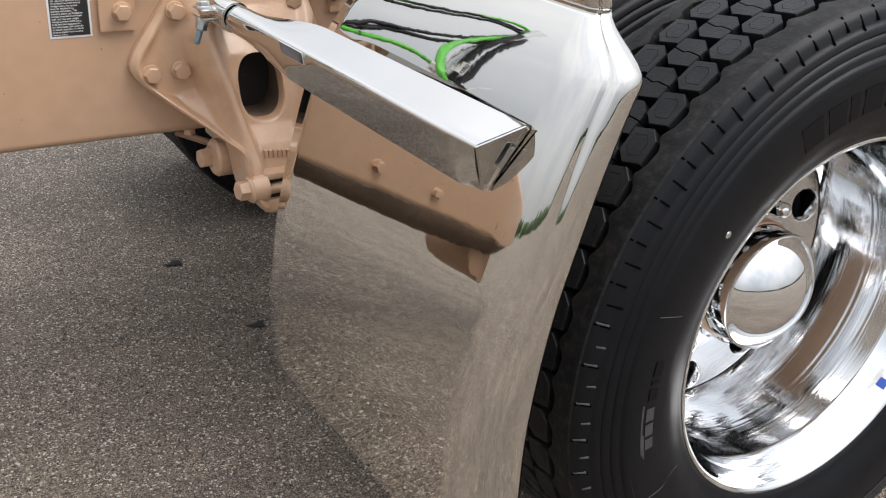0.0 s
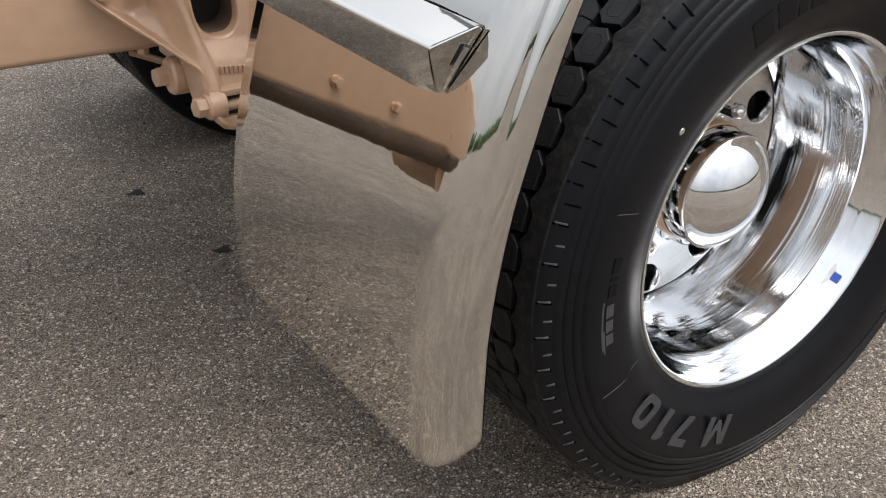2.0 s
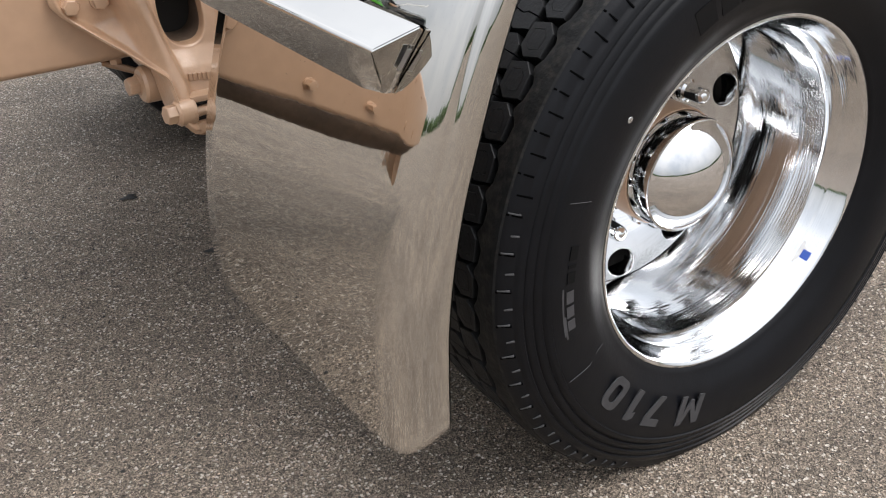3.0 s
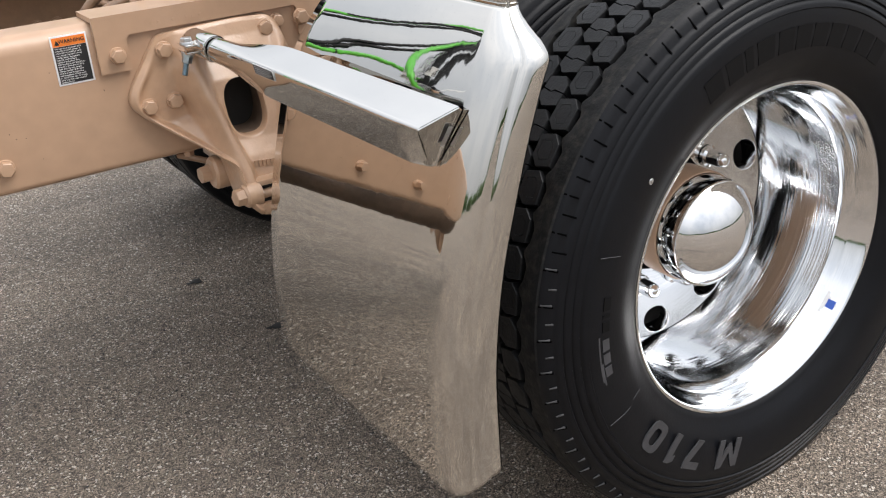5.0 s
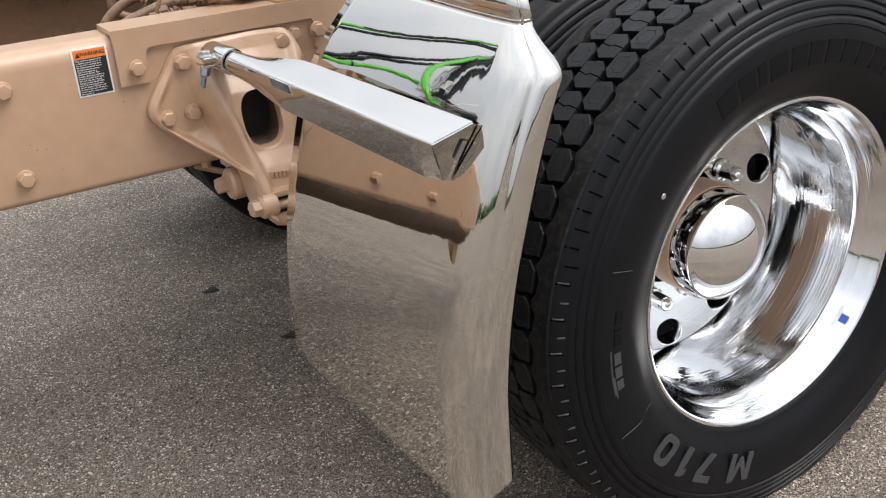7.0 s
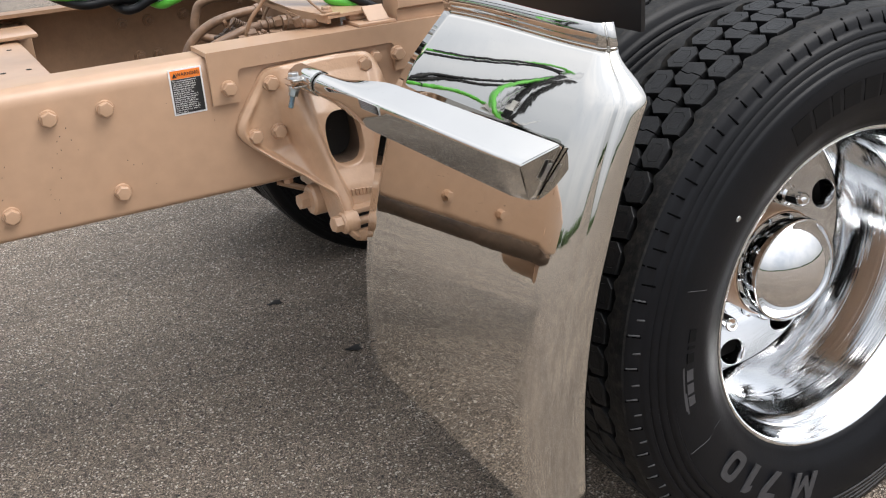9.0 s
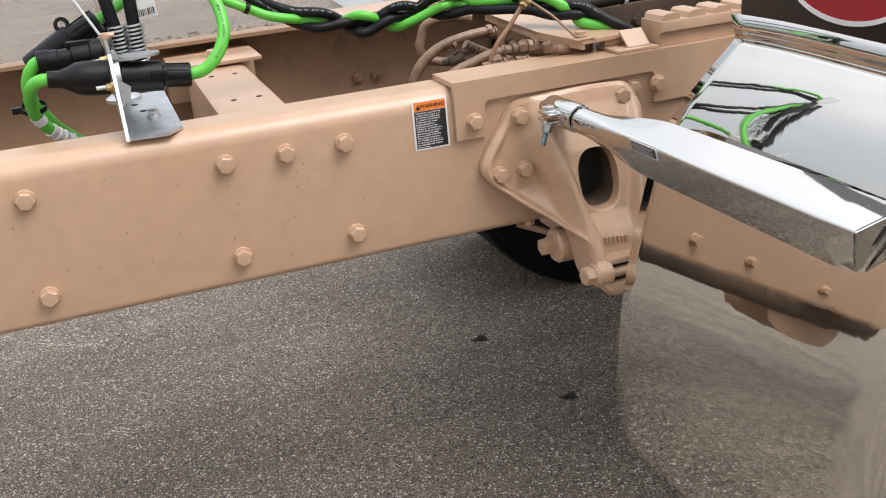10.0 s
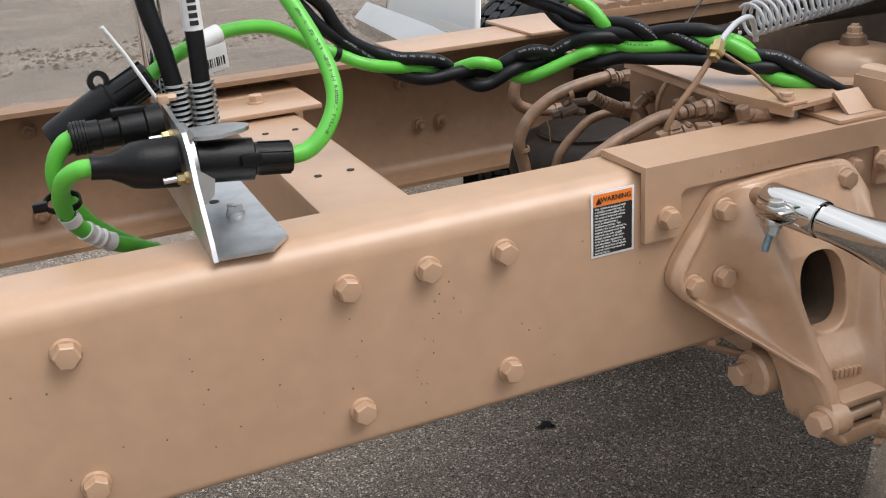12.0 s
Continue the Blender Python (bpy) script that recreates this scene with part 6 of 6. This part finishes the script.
# the plate is coloured black too, for the shade behind the hoses
part("top_plate", lathe([(0.0005, 0.794), (0.085, 0.794), (0.09, 0.790), (0.09, 0.7855)], Matrix.Translation((0.475, 0.60, 0)), 32), RUBBER_SHADE, bellows)
harness = thing("wire_harness", "overpainted wire harness with clips, drawn near black as in shade", "wire harness")
# loom coloured near black for the shade under the rack
part("loom", tube(smooth_path([(0.60, 0.74, 0.89), (0.80, 0.735, 0.895), (1.05, 0.72, 0.905), (1.3, 0.70, 0.91)], 8), 0.016, 14), RUBBER_SHADE, harness)
for x in (0.72, 0.92, 1.1):
    part("clip", lathe([(0.0165, -0.005), (0.019, -0.005), (0.019, 0.005), (0.0165, 0.005)], Matrix.Translation((x, 0.734 - 0.02 * max(0, x - 0.8), 0.893 + 0.03 * max(0, x - 0.75))) @ frame_of((1, 0, 0)), 18), PAPER, harness)
dome = thing("air_spring", "tan painted air spring with a top bolt", "air spring")
part("shell", lathe([(0.0005, 0.0), (0.045, -0.001), (0.075, -0.006), (0.095, -0.018), (0.103, -0.034), (0.106, -0.050), (0.128, -0.055), (0.131, -0.060), (0.128, -0.066), (0.110, -0.07), (0.112, -0.10), (0.125, -0.13), (0.125, -0.20)], Matrix.Translation((1.183, 0.662, 0.846)), 48), TAN, dome)
part("boss", lathe([(0.0005, 0.02), (0.022, 0.02), (0.026, 0.016), (0.028, 0.0), (0.05, -0.004)], Matrix.Translation((1.183, 0.662, 0.846)), 24), TAN_SHADED, dome)
part("stud", lathe([(0.0005, 0.042), (0.008, 0.042), (0.009, 0.040), (0.009, 0.02)], Matrix.Translation((1.183, 0.662, 0.846)), 14), TAN, dome)
bolt(dome, (1.183, 0.662, 0.866), (0, 0, 1), 0.026)
# added dark plate that stands for the shade on the far rail
saddle = thing("suspension_saddle", "dark plate beside the far rail, added for its shade", "suspension saddle")
part("plate", box((0.64, 0.772, 0.60), (1.95, 0.819, 0.875), 0.006), DEEP_SHADE, saddle)
for x in (0.75, 0.98, 1.3):
    bolt(saddle, (x, 0.772, 0.83), (0, -1, 0), 0.024, DEEP_SHADE)
# this beam's near-black colour stands for shade on tan steel
seat = thing("cross_member", "axle cross member behind the hoses, drawn near black as in shade", "cross member")
part("beam", box((0.86, 0.0125, 0.60), (1.42, 0.897, 0.655), 0.006), RUBBER_SHADE, seat)

# hanging bracket far forward under the frame
hang = thing("support_bracket", "tan painted rounded bracket hanging under the frame", "bracket")
pts = [(-1.34, 0.70), (-1.32, 0.52), (-1.29, 0.455), (-1.24, 0.425), (-1.17, 0.412), (-1.09, 0.414), (-1.02, 0.43), (-0.97, 0.465), (-0.94, 0.53), (-0.93, 0.70)]
part("plate", add_prism(bmesh.new(), pts, "y", 0.44, 0.61), TAN, hang)
part("beam", box((-1.25, 0.0125, 0.70), (-1.0, 0.897, 0.76), 0.006), TAN_DUST_SHADE, hang)

# ---- axle and the wheels on the far side ----
axle = thing("drive_axle", "drive axle housing between the wheels, drawn dark as in shade", "axle")
bm = bmesh.new()
add_lathe(bm, [(0.06, -0.48), (0.07, -0.46), (0.075, -0.25), (0.12, -0.17), (0.19, -0.1), (0.205, 0.0), (0.19, 0.1), (0.12, 0.17), (0.075, 0.25), (0.07, 0.46), (0.06, 0.48)], Matrix.Translation((WX, 0.455, WZ)) @ frame_of((0, 1, 0)), 40, True)
# housing coloured dark for the shade under the frame
part("housing", bm, DEEP_SHADE, axle)
# unseen shaft, added and coloured dark to deepen the shade below the bay
shaft = thing("drive_shaft", "unseen drive shaft added to darken the space under the frame", "drive shaft")
part("tube", tube([(-3.0, 0.455, 0.66), (0.70, 0.455, 0.58), (0.88, 0.455, 0.53)], 0.055, 24), DEEP_SHADE, shaft)
# chamber added behind the hoses, its shade put into the colour
chamber = thing("brake_chamber", "round brake chamber, drawn dark as in shade", "brake chamber")
part("shell", lathe([(0.0005, 0.10), (0.05, 0.098), (0.078, 0.075), (0.082, 0.02), (0.09, 0.012), (0.09, -0.012), (0.082, -0.02), (0.078, -0.08), (0.04, -0.10), (0.0005, -0.10)], Matrix.Translation((0.52, 0.20, 0.70)) @ frame_of((1, 0, -0.3)), 32), DEEP_SHADE, chamber)
for y in (1.505, 1.165):
    copy_thing(inner_tyre, Matrix.Translation((WX, y, WZ)) @ pose(0, 0, 0, 0, 0, 180))
# the far one is turned a little about the upright
mirror = Matrix.Translation((0.362, 1.57, 0.0)) @ Matrix.Rotation(radians(12.5), 4, "Z") @ Matrix.Translation((-0.363, -1.57, 0.055)) @ Matrix.Translation((0, 0.455, 0)) @ Matrix.Diagonal((1, -1, 1, 1)) @ Matrix.Translation((0, -0.455, 0))


def mirrored(src, name, label, category):
    """The same made-up part on the other side of the truck."""
    t = thing(name, label, category)
    for ch in src.children:
        if ch.type != "MESH" or ch.name.split(".")[0] not in ("sheet", "top_flange"):
            continue
        me = ch.data.copy()
        me.transform(mirror)
        me.flip_normals()
        ob = new(ch.name.split(".")[0], me)
        ob.parent = t
        if ch.modifiers:
            thicken(ob, 0.0022)
    return t


mirrored(fender, "quarter_fender", "polished stainless quarter fender across the frame", "fender")
far_bracket = thing("fender_bracket", "polished stainless fender arm across the frame", "mounting arm")
bm = bmesh.new()
# corners of the box, the folded end outboard: front, top, rear and heel
box_end = [Vector(p) for p in ((0.352, 1.52, 0.900), (0.392, 1.52, 0.938), (0.412, 1.52, 0.885), (0.364, 1.52, 0.858))]
box_root = [Vector(p) for p in ((0.338, 1.12, 0.889), (0.430, 1.12, 0.912), (0.440, 1.12, 0.860), (0.350, 1.12, 0.846))]
hub_end = Vector((0.412, 0.985, 0.888))


def rounded(corners, share):
    out = []
    for i, p in enumerate(corners):
        before, after = corners[i - 1], corners[(i + 1) % 4]
        for k in range(5):
            u = k / 4
            out.append(p.lerp(before, share * (1 - u) ** 2).lerp(p.lerp(after, share * u ** 2), u))
    return out


rings = [rounded([a.lerp(b, k / 8) for a, b in zip(box_end, box_root)], 0.16) for k in range(9)]
for k in range(1, 7):
    u = smoothstep(0, 1, k / 6)
    ring = []
    for p in rings[8]:
        mid = sum(box_root, Vector()) / 4
        d = p - mid
        c = mid.lerp(hub_end, k / 6)
        ring.append(c + d.lerp(d.normalized() * 0.022, u))
    rings.append(ring)
add_loft(bm, rings)
part("arm", bm, STEEL, far_bracket, smooth=30)

# ---- dark paint specks on the rail ----
rnd = random.Random(14)
speck = bmesh.new()
add_lathe(speck, [(0.0002, 0.0003), (0.0008, 0.0002), (0.001, 0.0)], frame_of((0, -1, 0)), 8)
speck_mesh = mesh_of("paint_speck", speck, DIRT, 40)
for k in range(46):
    if k < 12:
        x, z = -0.078 - 0.04 * (k / 12) + rnd.gauss(0, 0.007), 0.832 - 0.135 * (k / 12) + rnd.gauss(0, 0.005)
    else:
        x, z = rnd.uniform(-0.55, 0.2), rnd.uniform(0.69, 0.88)
    ob = new("paint_speck", speck_mesh)
    ob.parent = near_rail
    ob.matrix_basis = Matrix.Translation((x, -0.0001, z)) @ Matrix.Diagonal((rnd.uniform(0.6, 1.2), 1, rnd.uniform(0.7, 1.6), 1))

# ---- small things on the ground ----
random.seed(21)


def blotch(x, y, r, label, mat, lumps=9):
    bm = bmesh.new()
    ring = []
    for k in range(24):
        a = 2 * math.pi * k / 24
        rr = r * (0.75 + 0.25 * math.sin(3 * a + x * 9) + 0.2 * random.random())
        ring.append(bm.verts.new((x + rr * math.cos(a), y + rr * 0.7 * math.sin(a), 0.003)))
    top = bm.verts.new((x, y, 0.0045))
    for k in range(24):
        bm.faces.new((ring[k], ring[(k + 1) % 24], top))
    return solid("oil_spot", bm, mat, label, "oil spot", "oil spots")


blotch(0.508, 0.845, 0.025, "dark oil spot on the asphalt", OIL)
blotch(0.583, 0.445, 0.024, "dark oil spot on the asphalt", OIL)
blotch(-0.45, -0.25, 0.016, "dark oil spot on the asphalt", OIL)


def pebbles(name, label, count, area, sizes, mat, seed):
    rnd = random.Random(seed)
    verts, faces = [], []
    for _ in range(count):
        x, y = rnd.uniform(area[0], area[1]), rnd.uniform(area[2], area[3])
        s = rnd.uniform(*sizes)
        b = len(verts)
        turn = rnd.uniform(0, 6.3)
        for k in range(5):
            a = turn + 2 * math.pi * k / 5
            q = s * rnd.uniform(0.6, 1.1)
            verts.append((x + q * math.cos(a), y + q * math.sin(a), 0.0))
        verts.append((x + rnd.uniform(-0.2, 0.2) * s, y + rnd.uniform(-0.2, 0.2) * s, s * rnd.uniform(0.35, 0.8)))
        faces += [(b + k, b + (k + 1) % 5, b + 5) for k in range(5)]
    me = bpy.data.meshes.new(name)
    me.from_pydata(verts, [], faces)
    me.materials.append(mat)
    return tagged(new(name, me), label, "gravel", kind="stuff")


pebbles("grit", "pale loose grit on the asphalt", 2400, (-1.6, 3.2, -1.2, 2.2), (0.0016, 0.0042), STONE, 4)
pebbles("dark_grit", "dark loose grit on the asphalt", 1500, (-1.6, 3.2, -1.2, 2.2), (0.0018, 0.005), OIL, 5)
pebbles("dirt_line", "line of loose dirt across the yard", 2600, (-6, 12, 6.6, 7.7), (0.008, 0.035), DIRT, 6)

# trees and grass round the yard, seen in the polished metal
rnd = random.Random(8)
verts, faces = [], []
for k in range(1400):
    a = rnd.uniform(0, 2 * math.pi)
    dist = rnd.uniform(150, 172)
    h = rnd.uniform(1.5, 6.5) * (0.7 + 0.5 * math.sin(7 * a) ** 2)
    s = rnd.uniform(1.2, 2.6)
    cx, cy = dist * math.cos(a), dist * math.sin(a)
    b = len(verts)
    for lat, rad in ((-1, 0.45), (-0.4, 0.95), (0.3, 1.0), (0.8, 0.6)):
        for j in range(7):
            q = 2 * math.pi * j / 7 + rnd.uniform(-0.2, 0.2)
            verts.append((cx + s * rad * math.cos(q) * rnd.uniform(0.8, 1.2), cy + s * rad * math.sin(q) * rnd.uniform(0.8, 1.2), max(0, h * 0.6 + s * lat * rnd.uniform(0.8, 1.3))))
    for r in range(3):
        faces += [(b + 7 * r + j, b + 7 * r + (j + 1) % 7, b + 7 * r + 7 + (j + 1) % 7, b + 7 * r + 7 + j) for j in range(7)]
    faces.append(tuple(b + 21 + j for j in range(7)))
me = bpy.data.meshes.new("tree_line")
me.from_pydata(verts, [], faces)
me.materials.append(FOLIAGE)
tagged(new("tree_line", me), "distant line of green trees round the yard", "trees", kind="stuff")
bm = bmesh.new()
add_loft(bm, [[(r * math.cos(2 * math.pi * k / 64), r * math.sin(2 * math.pi * k / 64), 0.02) for k in range(64)] for r in (138, 300)], True, False)
solid("grass_verge", bm, GRASS, "mown green grass round the yard", "grass", kind="structure")
